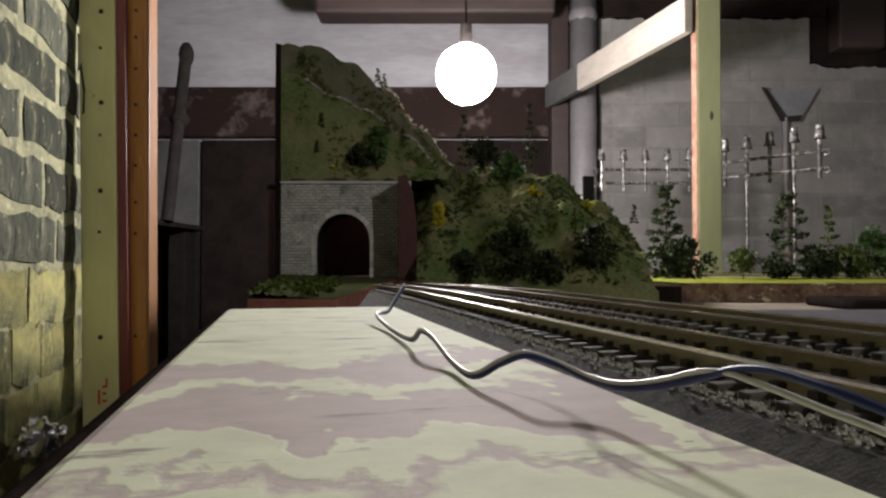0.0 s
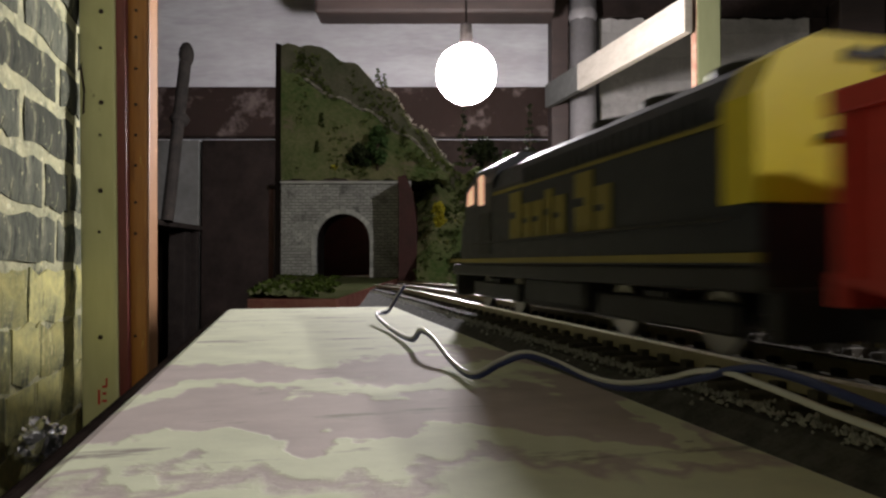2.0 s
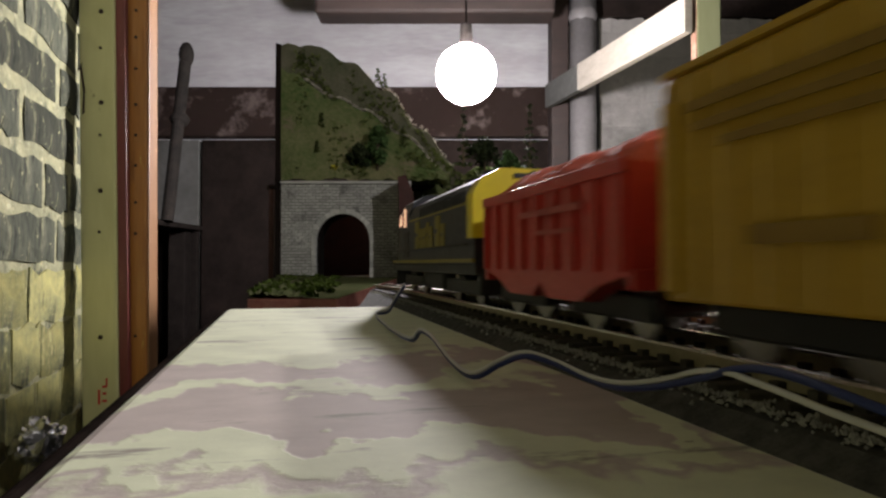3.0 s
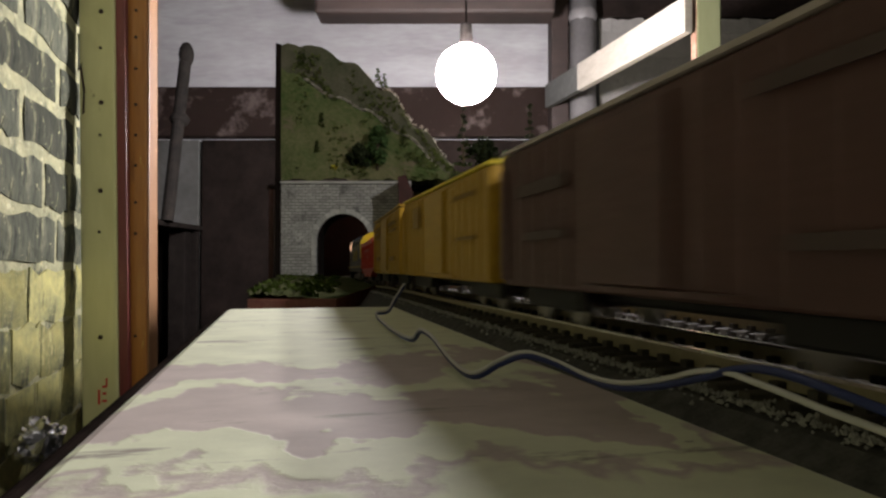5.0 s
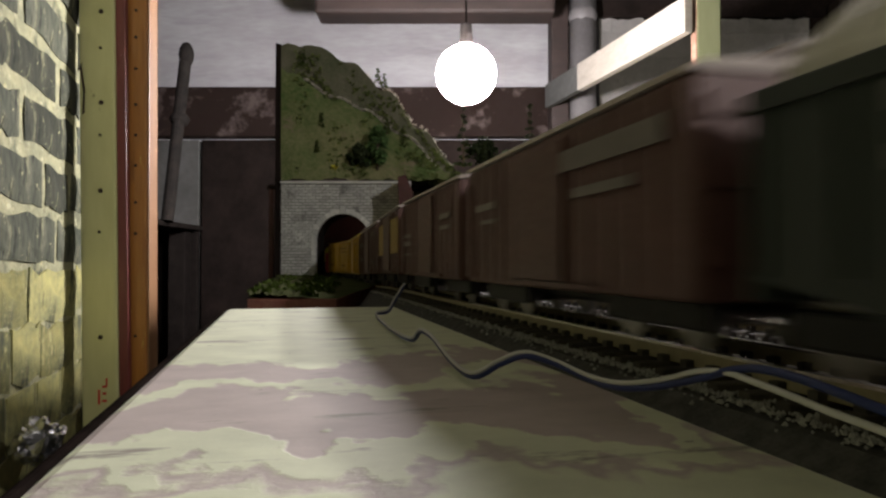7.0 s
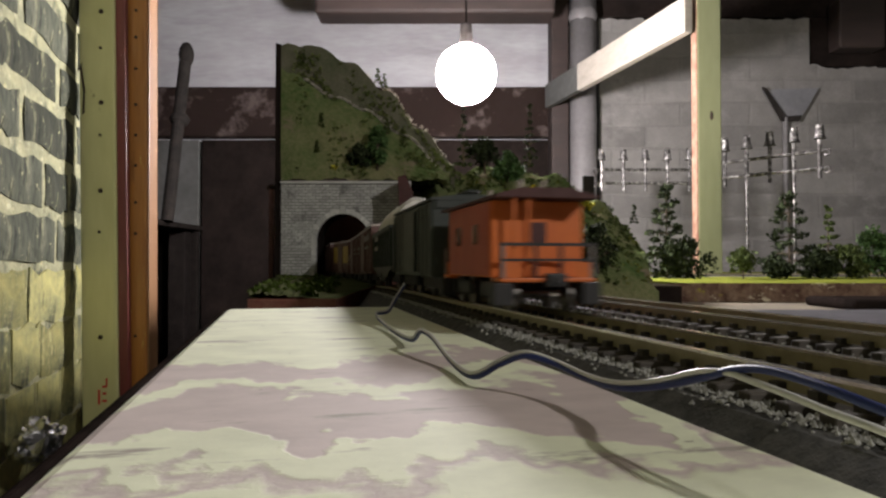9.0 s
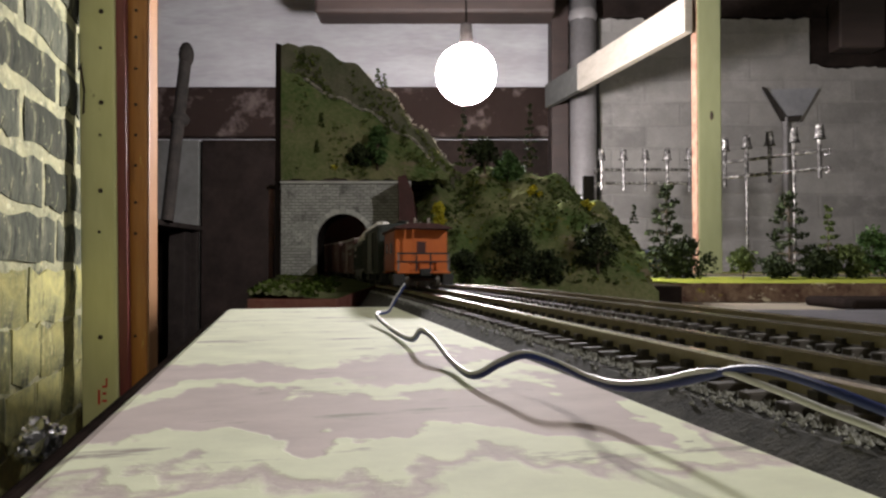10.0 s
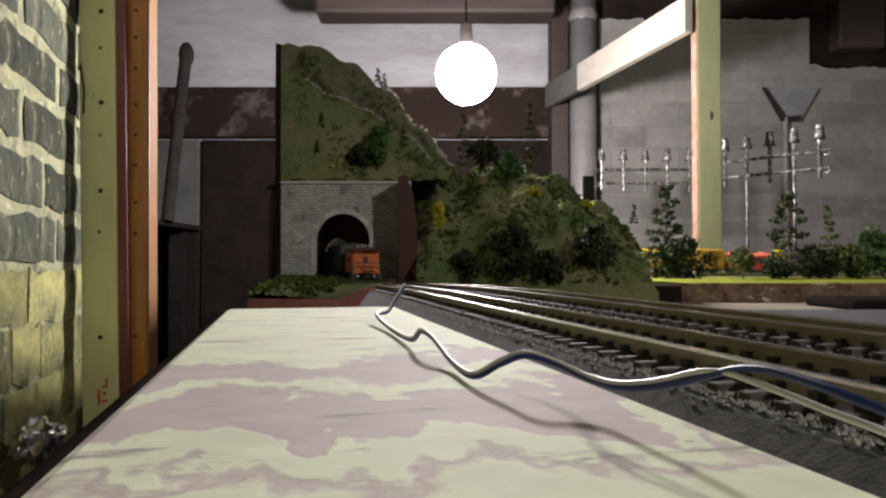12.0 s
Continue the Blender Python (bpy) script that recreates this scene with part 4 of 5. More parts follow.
add(boxcar("oxide brown boxcar with white lettering blocks", 0.123, CARBROWN, ROOFGREY, CARBROWN, [(0.030, 0.048, 0.0265, 0.028), (0.030, 0.048, 0.0225, 0.0245), (-0.045, -0.028, 0.031, 0.033), (-0.045, -0.030, 0.027, 0.0285), (0.030, 0.046, 0.018, 0.019)]), 0.123)
add(boxcar("oxide brown boxcar with a long white panel", 0.136, CARBROWN, ROOFGREY, CARBROWN, [(-0.055, -0.004, 0.034, 0.0385), (-0.045, -0.020, 0.028, 0.030), (0.032, 0.050, 0.030, 0.032), (0.032, 0.046, 0.026, 0.0272)]), 0.136)
add(hopper("black ribbed hopper car with a pale gravel load", 0.120, GREENBLACK, PALELOAD, [(0.01, 0.03, 0.030, 0.033), (0.01, 0.03, 0.024, 0.0265)], 0.0360, 0.0180), 0.120)
add(boxcar("green-black boxcar without lettering", 0.108, GREENBLACK, GREENBLACK, GREENBLACK, (), (), None, 0.0400), 0.108)
add(caboose(0.080), 0.080)
# ---- the lamps ----
def bulb_lamp():
    t = thing("bulb_lamp", "bare lit bulb hanging on a cord from the ceiling", "lamp")
    x, y, z = (0.0429, 1.2500, 1.3488)
    # globe drawn as wide as the bulb's glare; the filament lamp inside lights the room
    part("bulb", ball((x, y, z), 0.056, 3, squash=(1, 1, 1)), BULBGLASS, t, "white bulb widened to its glare", smooth=True)
    part("socket", tube((x, y, z + 0.0565), (x, y, z + 0.092), 0.013, 0.011, 16), IRON, t)
    part("cord", tube((x, y, z + 0.0925), (x, y, 1.87), 0.002, seg=8), IRON, t)


bulb_lamp()
filament = bpy.data.lights.new("filament", "POINT")
filament.energy, filament.color, filament.shadow_soft_size = BULB_LAMP / 0.75, (1.0, 0.94, 0.96), 0.034
new("filament", filament).location = (0.0429, 1.2500, 1.3488)
lamp = bpy.data.lights.new("room_bulb", "POINT")
lamp.energy, lamp.color, lamp.shadow_soft_size = ROOM_LAMP, (1.0, 0.95, 0.92), 0.025
new("room_bulb", lamp).location = (1.05, -0.60, 1.75)
fit = thing("bulb_socket", "black bulb socket on a short cord", "lamp")
part("socket", tube((1.05, -0.60, 1.785), (1.05, -0.60, 1.83), 0.014, 0.012, 14), IRON, fit)
part("cord", tube((1.05, -0.60, 1.8305), (1.05, -0.60, 2.049), 0.002, seg=8), IRON, fit)


# ---- the tunnel ----
def portal():
    t = thing("tunnel_portal", "grey stone model tunnel portal with arched mouth", "tunnel portal")
    d = 0.84
    x0, x1, zb, zt = -0.2009, -0.0400, 0.9742, 1.0975
    cx, hw, zs = -0.1239, 0.0330, 1.0274
    bm = bmesh.new()
    arch = [(cx - hw, zb)] + [(cx - hw * math.cos(a), zs + hw * math.sin(a)) for a in [math.pi * k / 20 for k in range(21)]] + [(cx + hw, zb)]
    outer = [(x0, zb)] + [(x0 + (x1 - x0) * k / 20, zt) for k in range(21)] + [(x1, zb)]
    for s, e in ((d, d + 0.006),):
        fa, fo = [bm.verts.new((p[0], s, p[1])) for p in arch], [bm.verts.new((p[0], s, p[1])) for p in outer]
        ba, bo = [bm.verts.new((p[0], e, p[1])) for p in arch], [bm.verts.new((p[0], e, p[1])) for p in outer]
        for k in range(len(arch) - 1):
            bm.faces.new((fa[k], fo[k], fo[k + 1], fa[k + 1]))
            bm.faces.new((ba[k + 1], bo[k + 1], bo[k], ba[k]))
            bm.faces.new((fa[k + 1], ba[k + 1], ba[k], fa[k]))
            bm.faces.new((fo[k], bo[k], bo[k + 1], fo[k + 1]))
    part("face", bm, STONE, t)
    for k in range(17):
        a0, a1 = math.pi * (k + 0.06) / 17, math.pi * (k + 0.94) / 17
        r0, r1 = hw + 0.0002, hw + (0.010 if k == 8 else 0.0062)
        pts = [(cx - r * math.cos(a), zs + r * math.sin(a)) for r, a in ((r0, a0), (r1, a0), (r1, a1), (r0, a1))]
        part("voussoir", prism(pts, d - (0.003 if k == 8 else 0.0014), d - 0.0001, "y"), RINGSTONE, t)
    for s in (-1, 1):
        z = zb
        while z < zs - 0.004:
            a = sorted((cx + s * (hw + 0.0002), cx + s * (hw + 0.0058)))
            part("jamb_stone", box(a[0], a[1], d - 0.0014, d - 0.0001, z + 0.0003, z + 0.0066, 0.0003), RINGSTONE, t)
            z += 0.0069
    part("coping", box(x0 - 0.001, x1, d - 0.0025, d + 0.0065, zt + 0.0002, zt + 0.0036, 0.0006), RINGSTONE, t)
    bore = bmesh.new()
    r = [[bore.verts.new((cx - hw * 1.02 * math.cos(a) if 0 <= k <= 20 else 0, y, zs + hw * 1.02 * math.sin(a))) for k, a in enumerate([math.pi * k / 20 for k in range(21)])] for y in (d + 0.0062, d + 0.06)]
    low = [[bore.verts.new((cx + s * hw * 1.02, y, zb)) for s in (-1, 1)] for y in (d + 0.0062, d + 0.06)]
    for k in range(20):
        bore.faces.new((r[0][k], r[0][k + 1], r[1][k + 1], r[1][k]))
    bore.faces.new((low[0][0], r[0][0], r[1][0], low[1][0]))
    bore.faces.new((r[0][20], low[0][1], low[1][1], r[1][20]))
    part("bore", bore, NEARBLACK, t)
    # side, back and roof boards added inside the hill to block the bulb
    hb = thing("tunnel_blackout", "added red-brown boards blocking light inside the tunnel", "board")
    part("board", box(-0.30, -0.100, 1.200, 1.206, 0.93, zt), LINING, hb)
    part("board", box(-0.232, -0.226, d + 0.062, 1.199, 0.93, zt), LINING, hb)
    part("board", box(-0.062, -0.057, d + 0.062, 1.035, 0.93, zt), LINING, hb)
    part("roof_board", box(-0.235, 0.0, d + 0.062, 1.208, zt + 0.0005, zt + 0.006), NEARBLACK, hb)
    # end of the hill shell beside the portal
    sh = bmesh.new()
    pts = [(-0.0520, 0.962), (-0.0307, 0.962), (-0.0307, 1.0434), (-0.0373, 1.0869), (-0.0440, 1.1036), (-0.0533, 1.1009), (-0.0520, 1.0802)]
    prism(pts, 0.795, 0.838, "y", sh)
    tagged(link("hill_end", sh, LINING), "dark red-brown end of the hill shell beside the tunnel", "board")


portal()


# ---- hills and ground ----
def terrain(name, label, xs, ys, height, material, nx=90, ny=50, rough=0.004, upper=None):
    bm = bmesh.new()
    g = []
    for i in range(nx + 1):
        row = []
        for j in range(ny + 1):
            u, v = i / nx, j / ny
            a, b = xs[0] + (xs[2] - xs[0]) * v, xs[1] + (xs[3] - xs[1]) * v
            x, y = a + (b - a) * u, ys[0] + (ys[1] - ys[0]) * v
            z = height(u, v) + rough * (noise.noise(Vector((x * 40, y * 40, 1.0))) + 0.6 * noise.noise(Vector((x * 110, y * 110, 2.0))))
            row.append(bm.verts.new((x, y, z)))
        g.append(row)
    for i in range(nx):
        for j in range(ny):
            f = bm.faces.new((g[i][j], g[i + 1][j], g[i + 1][j + 1], g[i][j + 1]))
            f.material_index = 1 if upper and j / ny > 0.5 else 0
    return tagged(link(name, bm, [material] + ([upper] if upper else []), smooth=True), label, "hill", kind="structure")


def profile(pts, u):
    for (a, p), (b, q) in zip(pts, pts[1:]):
        if u <= b:
            k = max(0.0, min(1.0, (u - a) / (b - a)))
            k = k * k * (3 - 2 * k)
            return p + (q - p) * k
    return pts[-1][1]


# steep hill over the tunnel: skyline falls to the right
SKY_A = [(0.0, 1.2986), (0.22, 1.2986), (0.40, 1.2768), (0.62, 1.2363), (0.80, 1.1857), (1.0, 1.1353)]
FOOT_A = 1.1038


LEDGE_A = [(0.0, 1.2567), (0.07, 1.2478), (0.34, 1.2156), (0.50, 1.1992), (0.73, 1.1656), (1.0, 1.1106)]


def hill_a(u, v):
    top, mid = profile(SKY_A, u), profile(LEDGE_A, u)
    if v < 0.46:
        k = v / 0.46
        return FOOT_A + (mid - FOOT_A) * k + 0.006 * math.sin(k * 9 + u * 7) * min(1, k * 5) * min(1, (1 - k) * 5)
    if v < 0.56:
        return mid - 0.004 * math.sin((v - 0.46) / 0.1 * math.pi)
    if v < 0.88:
        return mid + (top - mid) * (v - 0.56) / 0.32
    return top - (v - 0.88) * 1.2

terrain("hill_tunnel", "steep green hill with bare ridges over the tunnel", (-0.2021, 0.0042, -0.2307, 0.0171), (0.845, 0.935), hill_a, TURF, 110, 70, 0.004, FADED)
# backboard edge of that hill
bb = thing("hill_backboard", "dark edged hardboard profile behind the hill", "board")
pts = [(-0.2090, 0.94), (-0.2026, 0.94), (-0.2026, 1.2730), (-0.2090, 1.2744)]
part("edge", prism(pts, 0.842, 0.8445, "y"), DARKWOOD, bb)

SKY_B = [(0.0, 1.0912), (0.10, 1.1253), (0.40, 1.1330), (0.62, 1.1176), (0.78, 1.0868), (0.92, 1.0549), (0.97, 1.0338), (1.0, 0.965)]


def hill_b(u, v):
    top = profile(SKY_B, u)
    k = min(1.0, v / 0.72)
    k = k ** 0.75
    z = 0.972 + (top - 0.972) * k
    if v > 0.72:
        z = top - (v - 0.72) * 0.16
    z += 0.016 * noise.noise(Vector((u * 9, v * 4, 5.0))) * min(1.0, v * 5) + 0.010 * math.sin(u * 19 + 2 * v) * math.sin(math.pi * min(1, v / 0.72)) * (1 - u * 0.5)
    return max(0.951, z) if v > 0.012 else 0.951


terrain("hill_front", "rounded green hill with earth patches and flock", (-0.0298, 0.2420, -0.0364, 0.2961), (0.76, 1.02), hill_b, TURF, 130, 70, 0.005)


def grounds():
    tg = thing("tunnel_ground", "mossy ground board with a red painted edge by the tunnel", "board")
    part("board", box(-0.0995, -0.054, 0.345, 0.84, 0.9660, 0.9815, 0.0005), REDEDGE, tg)
    top = bmesh.new()
    nx, ny = 40, 80
    x0, x1 = -0.0995, -0.054
    g = [[top.verts.new((x0 - 0.10 * (j / ny) + (x1 - x0 + 0.10 * (j / ny)) * i / nx, 0.347 + 0.49 * j / ny, 0.9817 + (0.003 + 0.004 * noise.noise(Vector((i * 0.4, j * 0.3, 7)))) * max(0.0, 1 - (i / nx) * 1.3))) for j in range(ny + 1)] for i in range(nx + 1)]
    for i in range(nx):
        for j in range(ny):
            top.faces.new((g[i][j], g[i + 1][j], g[i + 1][j + 1], g[i][j + 1]))
    part("turf", top, SOIL, tg)
    # raised scenic board behind, with a crumbled front edge
    sb = thing("scenic_board", "raised scenic ground with a crumbled red-brown edge", "board")
    bm = bmesh.new()
    n = 120
    f = []
    for i in range(n + 1):
        x = 0.2824 + 1.2 * i / n
        w = 0.006 * noise.noise(Vector((x * 25, 0, 3)))
        f.append([bm.verts.new((x, 0.86 + w + (0.0 if h else 0.004 * noise.noise(Vector((x * 90, 1, 1)))), z)) for h, z in ((0, 0.9505), (0, 0.962), (1, 0.974))])
    for a, b in zip(f, f[1:]):
        for k in range(2):
            bm.faces.new((a[k], b[k], b[k + 1], a[k + 1]))
    part("edge", bm, ROCKEDGE, sb)
    part("ground", box(0.2824, 1.6, 0.87, 1.95, 0.9505, 0.9735), YELLOWGRASS, sb)
    part("ground", box(-0.0327, 0.2824 - 0.001, 0.81, 1.95, 0.9505, 0.9730), TABLE, sb)
    part("dark_edge", box(0.0573, 0.2824 - 0.001, 0.80, 0.809, 0.9505, 0.972), DARKWOOD, sb)
    rd = box(0.2305, 1.4, 0.42, 0.66, 0.9502, 0.9545, 0.001)
    tagged(link("grey_roadway", rd, GREYROAD), "flat grey roadway strip on the baseboard", "roadway")
    rk = box(0.425, 1.3, 0.70, 0.80, 0.9502, 0.9610, 0.004)
    tagged(link("dark_embankment", rk, DARKWOOD), "low dark embankment beside the roadway", "embankment")


grounds()


def tufts(name, label, spots, material, leaf=0.0016):
    bm = bmesh.new()
    r = random.Random(len(spots))
    for c, rad, n in spots:
        clump(bm, c, rad, n, leaf, r, (1, 1, 0.7))
    return tagged(link(name, bm, material), label, "scrub", kind="stuff")


spots = []
for _ in range(150):
    y = rng.uniform(0.36, 0.82)
    spots.append(((-0.0995 - 0.2 * (y - 0.345) + rng.random() ** 1.6 * (0.045 + 0.05 * (y - 0.345)), y, 0.9815 + rng.random() * 0.003), rng.uniform(0.0015, 0.0045), 30))
tufts("moss", "dark green moss tufts on the board", spots, MOSS)
spots = []
for _ in range(1000):
    u, v = rng.random(), rng.uniform(0.0, 0.8)
    if noise.noise(Vector((u * 5, v * 5, 9))) > -0.05:
        x, y = -0.2033 + 0.02 + (0.0045 - -0.2153) * u - 0.028 * v, 0.845 + 0.09 * v
        spots.append(((x, y, hill_a(u, v)), rng.uniform(0.0015, 0.004), 10))
tufts("scrub", "green scatter scrub on the tunnel hill", spots, HILLSCRUB, 0.0013)
spots = []
for _ in range(1500):
    u, v = rng.random() * 0.97, rng.uniform(0.0, 0.75)
    if noise.noise(Vector((u * 6, v * 4, 4))) > -0.1:
        x, y = (-0.0298 * (1 - v) + -0.0364 * v) * (1 - u) + (0.2420 * (1 - v) + 0.2961 * v) * u, 0.76 + 0.26 * v
        spots.append(((x, y, hill_b(u, v)), rng.uniform(0.002, 0.006), 13))
tufts("scrub", "olive scrub on the rounded hill", spots, OLIVE, 0.0018)
spots = []
for _ in range(500):
    u, v = rng.random() * 0.97, rng.uniform(0.0, 0.7)
    if noise.noise(Vector((u * 7, v * 5, 14))) > 0.05:
        x, y = (-0.0298 * (1 - v) + -0.0364 * v) * (1 - u) + (0.2420 * (1 - v) + 0.2961 * v) * u, 0.76 + 0.26 * v
        spots.append(((x, y, hill_b(u, v)), rng.uniform(0.0015, 0.004), 12))
tufts("scrub", "yellow-green flock patches on the rounded hill", spots, GRASSY, 0.0014)
# tufts set along ledge and skyline as painted rim light
spots = []
for k in range(380):
    u = rng.uniform(0.15, 0.98)
    v = rng.choice((0.46, 0.46, 0.46, 0.88))
    if v > 0.8 and u < 0.5:
        continue
    spots.append(((-0.2021 * (1 - v) + -0.2307 * v + u * ((0.0042 - -0.2021) * (1 - v) + (0.0171 - -0.2307) * v), 0.845 + 0.09 * v, hill_a(u, v) + 0.001), rng.uniform(0.0015, 0.0035), 9))
tufts("dry_scrub", "pale tufts painting rim light along the hill ridges", spots, RIMTUFT, 0.0010)


# ---- trees ----
def leafy_tree(label, base, height, spread, material, seed, trunk=0.35, leaf=0.0022, n=26, squash=0.9):
    r = random.Random(seed)
    t = thing("tree", label, "tree", "model trees")
    b = Vector(base)
    top = b + Vector((0, 0, height * 0.75))
    tr = tube(b, top, height * 0.03, height * 0.012, 8)
    crown = bmesh.new()
    for k in range(n):
        a, q = r.uniform(0, math.tau), r.random() ** 0.5
        hz = r.uniform(trunk, 1.0)
        wide = math.sin(math.pi * min(1, (hz - trunk) / (1 - trunk) * 0.8 + 0.2))
        c = b + Vector((math.cos(a) * q * spread * wide, math.sin(a) * q * spread * wide, hz * height * 0.95))
        tube(b + Vector((0, 0, height * min(0.72, hz * 0.7))), c, height * 0.010, height * 0.004, 5, tr)
        clump(crown, c, spread * 0.42 * r.uniform(0.7, 1.2), 60, leaf, r, (1, 1, squash))
    part("trunk", tr, BARK, t)
    part("crown", crown, material, t)
    return t


def conifer(label, base, height, spread, material, seed, leaf=0.0024, tiers=9, gap=0.2):
    r = random.Random(seed)
    t = thing("tree", label, "tree", "model trees")
    b = Vector(base)
    tr = tube(b, b + Vector((0, 0, height)), height * 0.016, height * 0.005, 8)
    crown = bmesh.new()
    for k in range(tiers):
        hz = gap + (1 - gap) * k / (tiers - 1)
        rad = spread * (1.05 - hz) / (1.05 - gap) + spread * 0.12
        for _ in range(max(3, int(7 * (1.1 - hz)))):
            a = r.uniform(0, math.tau)
            c = b + Vector((math.cos(a) * rad * r.uniform(0.6, 1), math.sin(a) * rad * r.uniform(0.6, 1), hz * height + r.uniform(-0.3, 0.3) * height / tiers))
            tube(b + Vector((0, 0, hz * height)), c, height * 0.006, height * 0.003, 5, tr)
            clump(crown, c, spread * 0.24, 34, leaf, r, (1, 1, 0.6))
    part("trunk", tr, BARK, t)
    part("crown", crown, material, t)
    return t


def plants():
    leafy_tree("fresh green round tree on the tunnel hill", (-0.0826, 0.8520, 1.1161), 0.052, 0.019, GREENLEAF, 1, 0.2)
    leafy_tree("dark bushy shrub beside the green tree", (-0.1048, 0.8530, 1.1219), 0.028, 0.014, DARKLEAF, 2, 0.05)
    for k, (x, y, h, d) in enumerate(((568, 222, 0.02, 0.87), (668, 142, 0.020, 0.925), (680, 152, 0.020, 0.925), (650, 215, 0.022, 0.89), (715, 255, 0.028, 0.88), (685, 232, 0.018, 0.88), (535, 112, 0.022, 0.91), (560, 265, 0.015, 0.86))):
        conifer("small dark conifer on the tunnel hill", ((x - 784) / 1200 * d, d, 1.0 + (465 - y) / 1200 * d - 0.004), h, h * 0.22, OLIVE, 20 + k, 0.0012, 6, 0.1)
    leafy_tree("dark round tree on the hill crest", (0.0556, 0.9000, 1.1181), 0.050, 0.019, DARKLEAF, 3, 0.3)
    leafy_tree("pale green round tree on the hill crest", (0.0857, 0.9000, 1.1060), 0.040, 0.019, GREENLEAF, 4, 0.1)
    leafy_tree("large dark spreading bush at the foot of the hill", (0.0838, 0.7680, 0.9764), 0.062, 0.034, DARKLEAF, 5, 0.15, 0.0022, 40)
    leafy_tree("dark spreading bush at the foot of the hill", (0.1202, 0.7680, 0.9764), 0.034, 0.022, DARKLEAF, 6, 0.05)
    leafy_tree("dark bush in the shade by the tunnel", (0.0244, 0.7700, 0.9776), 0.034, 0.022, DARKLEAF, 16, 0.05)
    leafy_tree("forked dark green tree at the foot of the hill", (0.1761, 0.7720, 0.9788), 0.066, 0.024, DARKLEAF, 7, 0.25, 0.002, 26)
    leafy_tree("yellow flowering bush on the hillside", (-0.0059, 0.7900, 1.0429), 0.026, 0.012, YELLOWLEAF, 8, 0.1, 0.0016, 14)
    leafy_tree("small yellow bush on the upper hillside", (0.1168, 0.8800, 1.0831), 0.014, 0.010, YELLOWLEAF, 9, 0.1, 0.0014, 10)
    leafy_tree("small yellow bush on the upper hillside", (0.1923, 0.9000, 1.0699), 0.012, 0.010, YELLOWLEAF, 10, 0.1, 0.0014, 10)
    leafy_tree("small yellow bush above the tunnel", (-0.1415, 0.8600, 1.1172), 0.010, 0.012, YELLOWLEAF, 11, 0.0, 0.0013, 8)
    conifer("sparse dark larch tree", (0.3793, 1.1500, 0.9742), 0.150, 0.036, DARKLEAF, 12, 0.0032, 10, 0.25)
    conifer("sparse dark larch tree", (0.5871, 1.1500, 0.9761), 0.135, 0.042, DARKLEAF, 13, 0.0032, 9, 0.2)
    conifer("slim dark conifer behind the bushes", (0.6818, 1.2000, 0.9951), 0.100, 0.018, OLIVE, 14, 0.003, 8, 0.1)
    conifer("tiny dark conifer on the hill shoulder", (0.2819, 1.0000, 1.0576), 0.026, 0.006, DARKLEAF, 15, 0.0014, 6, 0.1)
    conifer("tall slim conifer on the hill crest", (0.1287, 1.0000, 1.1412), 0.090, 0.010, DARKLEAF, 17, 0.0018, 9, 0.05)
    conifer("slim dark conifer on the hill crest", (0.0295, 0.9800, 1.1384), 0.085, 0.011, DARKLEAF, 19, 0.0018, 9, 0.05)
    leafy_tree("small round tree on the grass", (0.4776, 1.0800, 0.9740), 0.048, 0.026, OLIVE, 18, 0.35, 0.0026, 20)
    for k, (x, y, h, s, mt, lb) in enumerate(((1182, 490, 0.050, 0.030, DARKLEAF, "dark low bush beside the far track"), (1548, 480, 0.072, 0.036, GREENLEAF, "bright green bush beside the far track"), (1505, 488, 0.052, 0.030, OLIVE, "olive bush beside the far track"), (1450, 490, 0.040, 0.030, DARKLEAF, "dark low bush beside the far track"), (1215, 492, 0.056, 0.042, DARKLEAF, "dark low bush beside the far track"), (1375, 492, 0.026, 0.024, DARKLEAF, "dark low bush beside the far track"), (1600, 488, 0.066, 0.045, OLIVE, "olive bush beside the far track"))):
        leafy_tree(lb, ((x - 784) / 1200 * 1.14, 1.14, 1.0 + (465 - min(y, 488)) / 1200 * 1.14), h, s, mt, 40 + k, 0.05, 0.0030, 30)


plants()


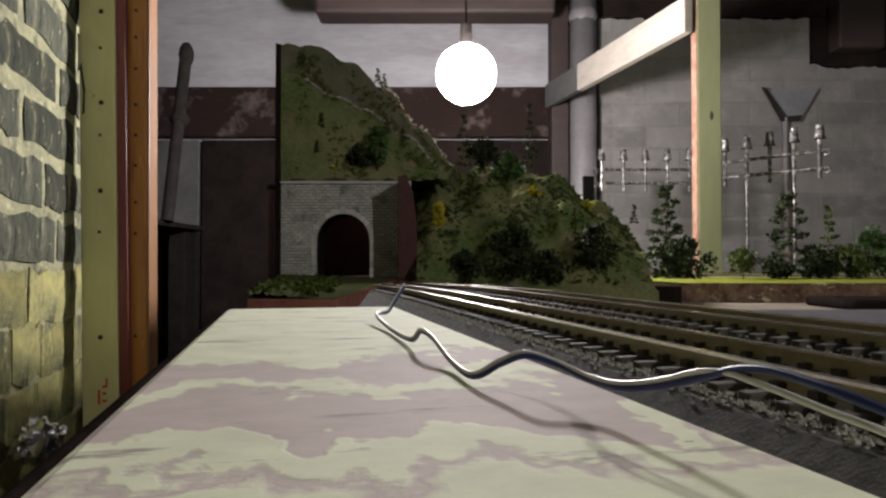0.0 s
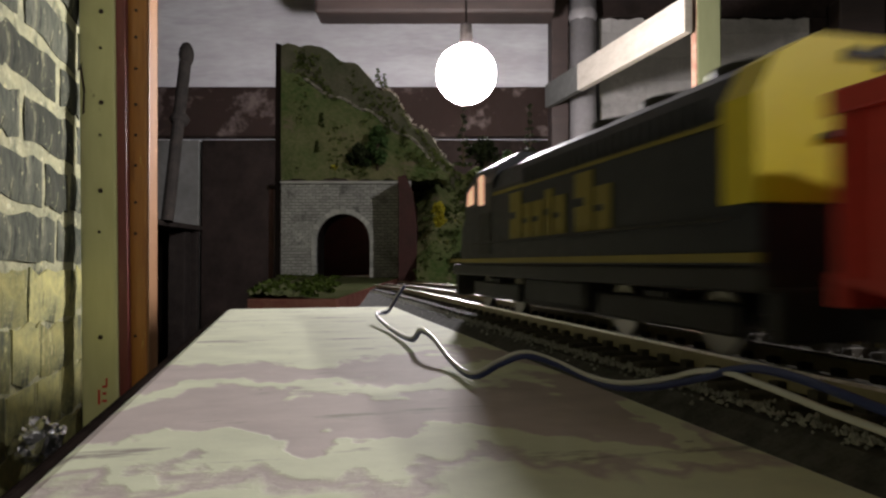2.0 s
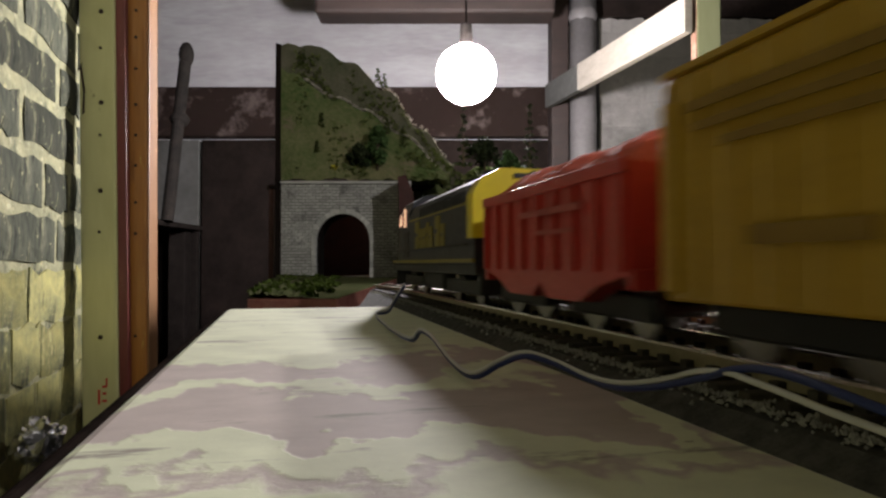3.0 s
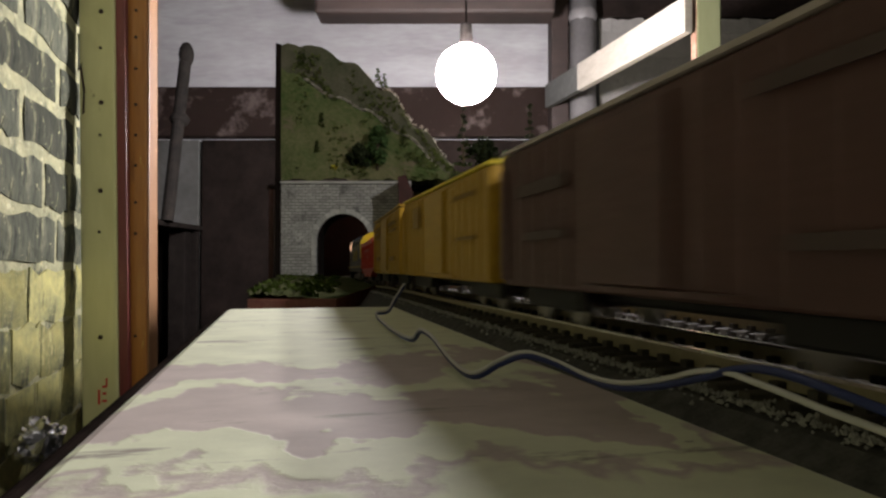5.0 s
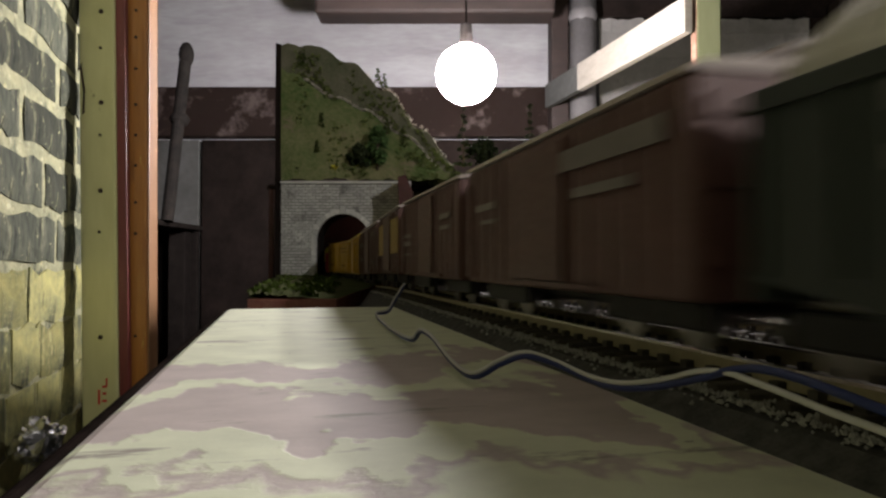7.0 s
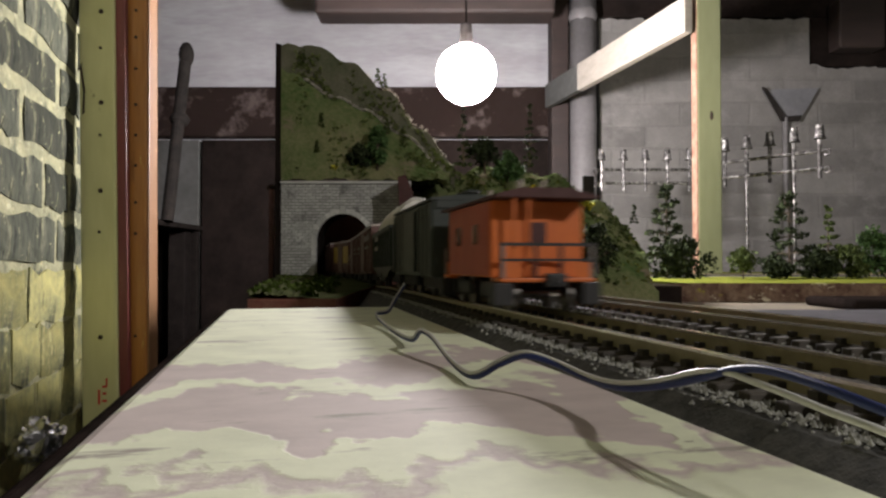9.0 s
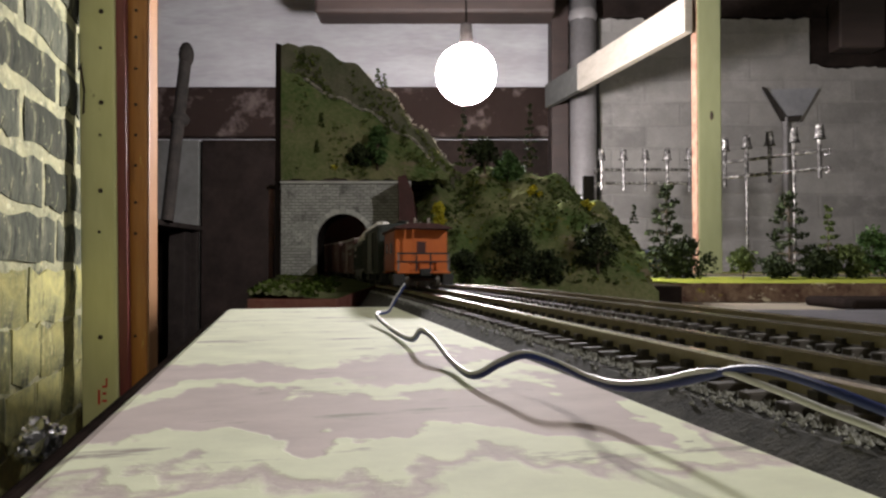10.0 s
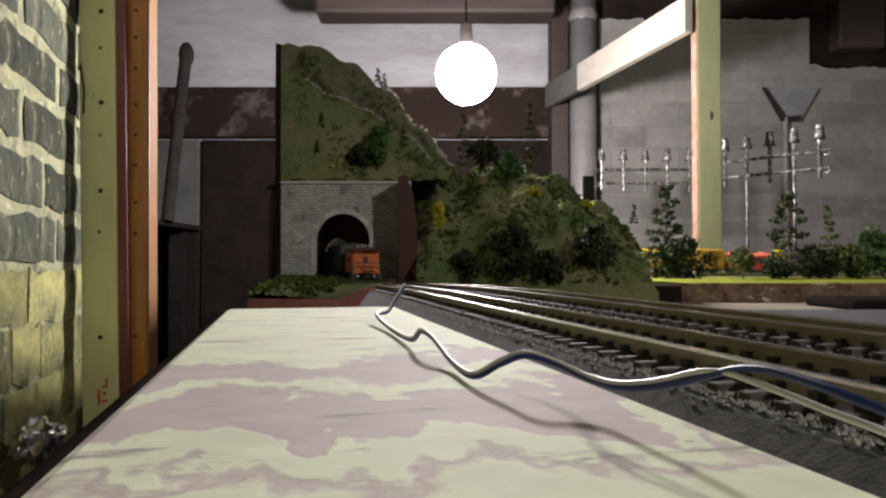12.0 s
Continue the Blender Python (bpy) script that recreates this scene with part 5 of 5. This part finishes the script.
# ---- ornamental telegraph poles ----
def telegraph(top, arm, feet, ground, label):
    """A pole with two scrolled crossarms and five insulator cups."""
    t = thing("telegraph_pole", label, "telegraph pole", "telegraph poles")
    p, a = Vector(top), Vector(arm)
    for f in feet:
        q = p + a * f
        part("pole", tube((q.x, q.y, ground), q, 0.0032, 0.0026, 10), SILVER, t)
    for k, dz in enumerate((-0.020, -0.055)):
        c = p + Vector((0, 0, dz))
        arm_ob = part("crossarm", tube(c - a, c + a, 0.0036, seg=8), SILVER, t)
        for s in (-1, 1):
            e = c + a * s
            dirn = a.normalized() * s
            cable("scroll", [e, e + dirn * 0.008 + Vector((0, 0, 0.002)), e + dirn * 0.012 + Vector((0, 0, -0.005)), e + dirn * 0.006 + Vector((0, 0, -0.010)), e + dirn * 0.002 + Vector((0, 0, -0.006))], 0.0018, SILVER, arm_ob)
    for k in range(5):
        q = p + a * (k - 2) / 2.15
        part("strut", tube(q + Vector((0, 0, -0.075)), q + Vector((0, 0, 0.006)), 0.0036, 0.0044, 8), SILVER, t)
        cup = tube(q + Vector((0, 0, 0.0062)), q + Vector((0, 0, 0.030)), 0.0100, 0.0072, 14)
        tube(q + Vector((0, 0, 0.005)), q + Vector((0, 0, 0.0068)), 0.0125, 0.0120, 14, cup)
        for i in range(7):
            an = math.tau * i / 7
            tube(q + Vector((math.cos(an) * 0.006, math.sin(an) * 0.006, 0.028)), q + Vector((math.cos(an + 0.4) * 0.007, math.sin(an + 0.4) * 0.007, 0.036)), 0.0018, 0.0006, 5, cup)
        part("insulator_cup", cup, SILVER, t)


telegraph((0.7007, 1.4500, 1.2461), (0.068, -0.085, 0.0), (-0.465, 0.465), 0.9735, "silvered ornamental telegraph pole with five insulator cups")
telegraph((0.5235, 1.7500, 1.2604), (0.122, 0.0, 0.0), (0.465,), 0.9735, "dull silvered telegraph pole standing before the wall")


# ---- small things ----
def small_things():
    # lead: a blue and a white wire side by side
    pts = [(-0.0153, 0.2700, 0.9910), (-0.0183, 0.2620, 0.9858), (-0.0205, 0.2520, 0.9818), (-0.0239, 0.2430, 0.9814), (-0.0166, 0.2120, 0.9794), (-0.0083, 0.1760, 0.9800), (-0.0055, 0.1660, 0.9832), (-0.0024, 0.1550, 0.9828), (0.0018, 0.1380, 0.9798), (0.0054, 0.1210, 0.9798),
           (0.0098, 0.1170, 0.9826), (0.0137, 0.1130, 0.9846), (0.0183, 0.1090, 0.9837), (0.0218, 0.1020, 0.9826), (0.0241, 0.0945, 0.9828), (0.0264, 0.0890, 0.9838), (0.0284, 0.0840, 0.9852), (0.0300, 0.0790, 0.9868), (0.0314, 0.0745, 0.9884),
           (0.0324, 0.0700, 0.9892), (0.0334, 0.0650, 0.9892), (0.0343, 0.0600, 0.9888), (0.0359, 0.0550, 0.9880), (0.0360, 0.0500, 0.9878)]
    lead = thing("wire", "twin blue and white bell wire lying along the track", "wire")
    cable("blue_wire", [Vector(p) + Vector((0.0001, -0.0003, -0.0001)) for p in pts], 0.00046, BLUEWIRE, lead, "blue insulated wire")
    pale = pts[:18] + [(0.0314, 0.0745, 0.9874), (0.0320, 0.0700, 0.9873), (0.0331, 0.0650, 0.9869), (0.0342, 0.0600, 0.9864), (0.0357, 0.0550, 0.9859), (0.0358, 0.0500, 0.9858)]
    cable("white_wire", [Vector(p) + Vector((-0.0002, 0.0005, 0.0005)) for p in pale], 0.00036, WHITEWIRE, lead, "white insulated wire")
    # crumpled foil on the wall
    f = ball((-0.4154, 0.7000, 0.8173), 0.020, 4, rough=0.0)
    for v in f.verts:
        v.co += Vector((noise.noise(v.co * 120), noise.noise(v.co * 120 + Vector((9, 0, 0))), noise.noise(v.co * 120 + Vector((0, 9, 0))))) * 0.012
    tagged(link("foil_lump", f, FOIL), "crumpled aluminium foil stuffed against the brick", "foil")
    # grey funnel outline with a dark strip along its left and bottom
    sc = prism([(0.9934, 1.5348), (1.1633, 1.5401), (1.1113, 1.4526), (1.0471, 1.4491)], 2.088, 2.0995, "y")
    hd = thing("wall_funnel", "grey funnel shape with a dark left edge on the wall", "bracket")
    part("funnel", sc, FUNNELGREY, hd)
    part("flange", prism([(0.985, 1.542), (1.000, 1.538), (1.060, 1.452), (1.108, 1.455), (1.100, 1.436), (1.044, 1.436)], 2.0835, 2.0875, "y"), IRON, hd, "dark strip along the left and bottom")
    part("stay", tube((1.0591, 2.09, 1.4495), (1.0591, 2.09, 0.98), 0.008, seg=10), PIPEGREY, hd)
    fr = box(0.2005, 0.2175, 0.97, 0.975, 1.0526, 1.1248, 0.002)
    tagged(link("sign", fr, IRON), "small black sign plate standing behind the hill", "sign")


small_things()

# how far the front of the train has come past the reference mark: slow at first, then quicker
RUNNING = [(0.0, -0.140), (0.5, -0.080), (1.0, -0.025), (1.5, 0.033), (2.0, 0.089), (2.5, 0.152), (3.0, 0.221), (3.2, 0.250), (3.6, 0.315), (4.0, 0.390), (4.4, 0.471), (4.8, 0.556), (5.5, 0.704), (6.5, 0.911), (7.2, 1.058), (8.8, 1.383), (9.0, 1.424), (9.5, 1.517), (10.5, 1.697), (11.0, 1.783), (11.5, 1.870), (12.0, 1.963)]


def motions():
    ts, ss = zip(*RUNNING)
    times = [0.2 * k for k in range(61)]
    back = 0.0
    for ob, length in TRAIN:
        walk(ob, [(t, car_pose(float(np.interp(t, ts, ss)) - back, length)) for t in times])
        back += length


motions()
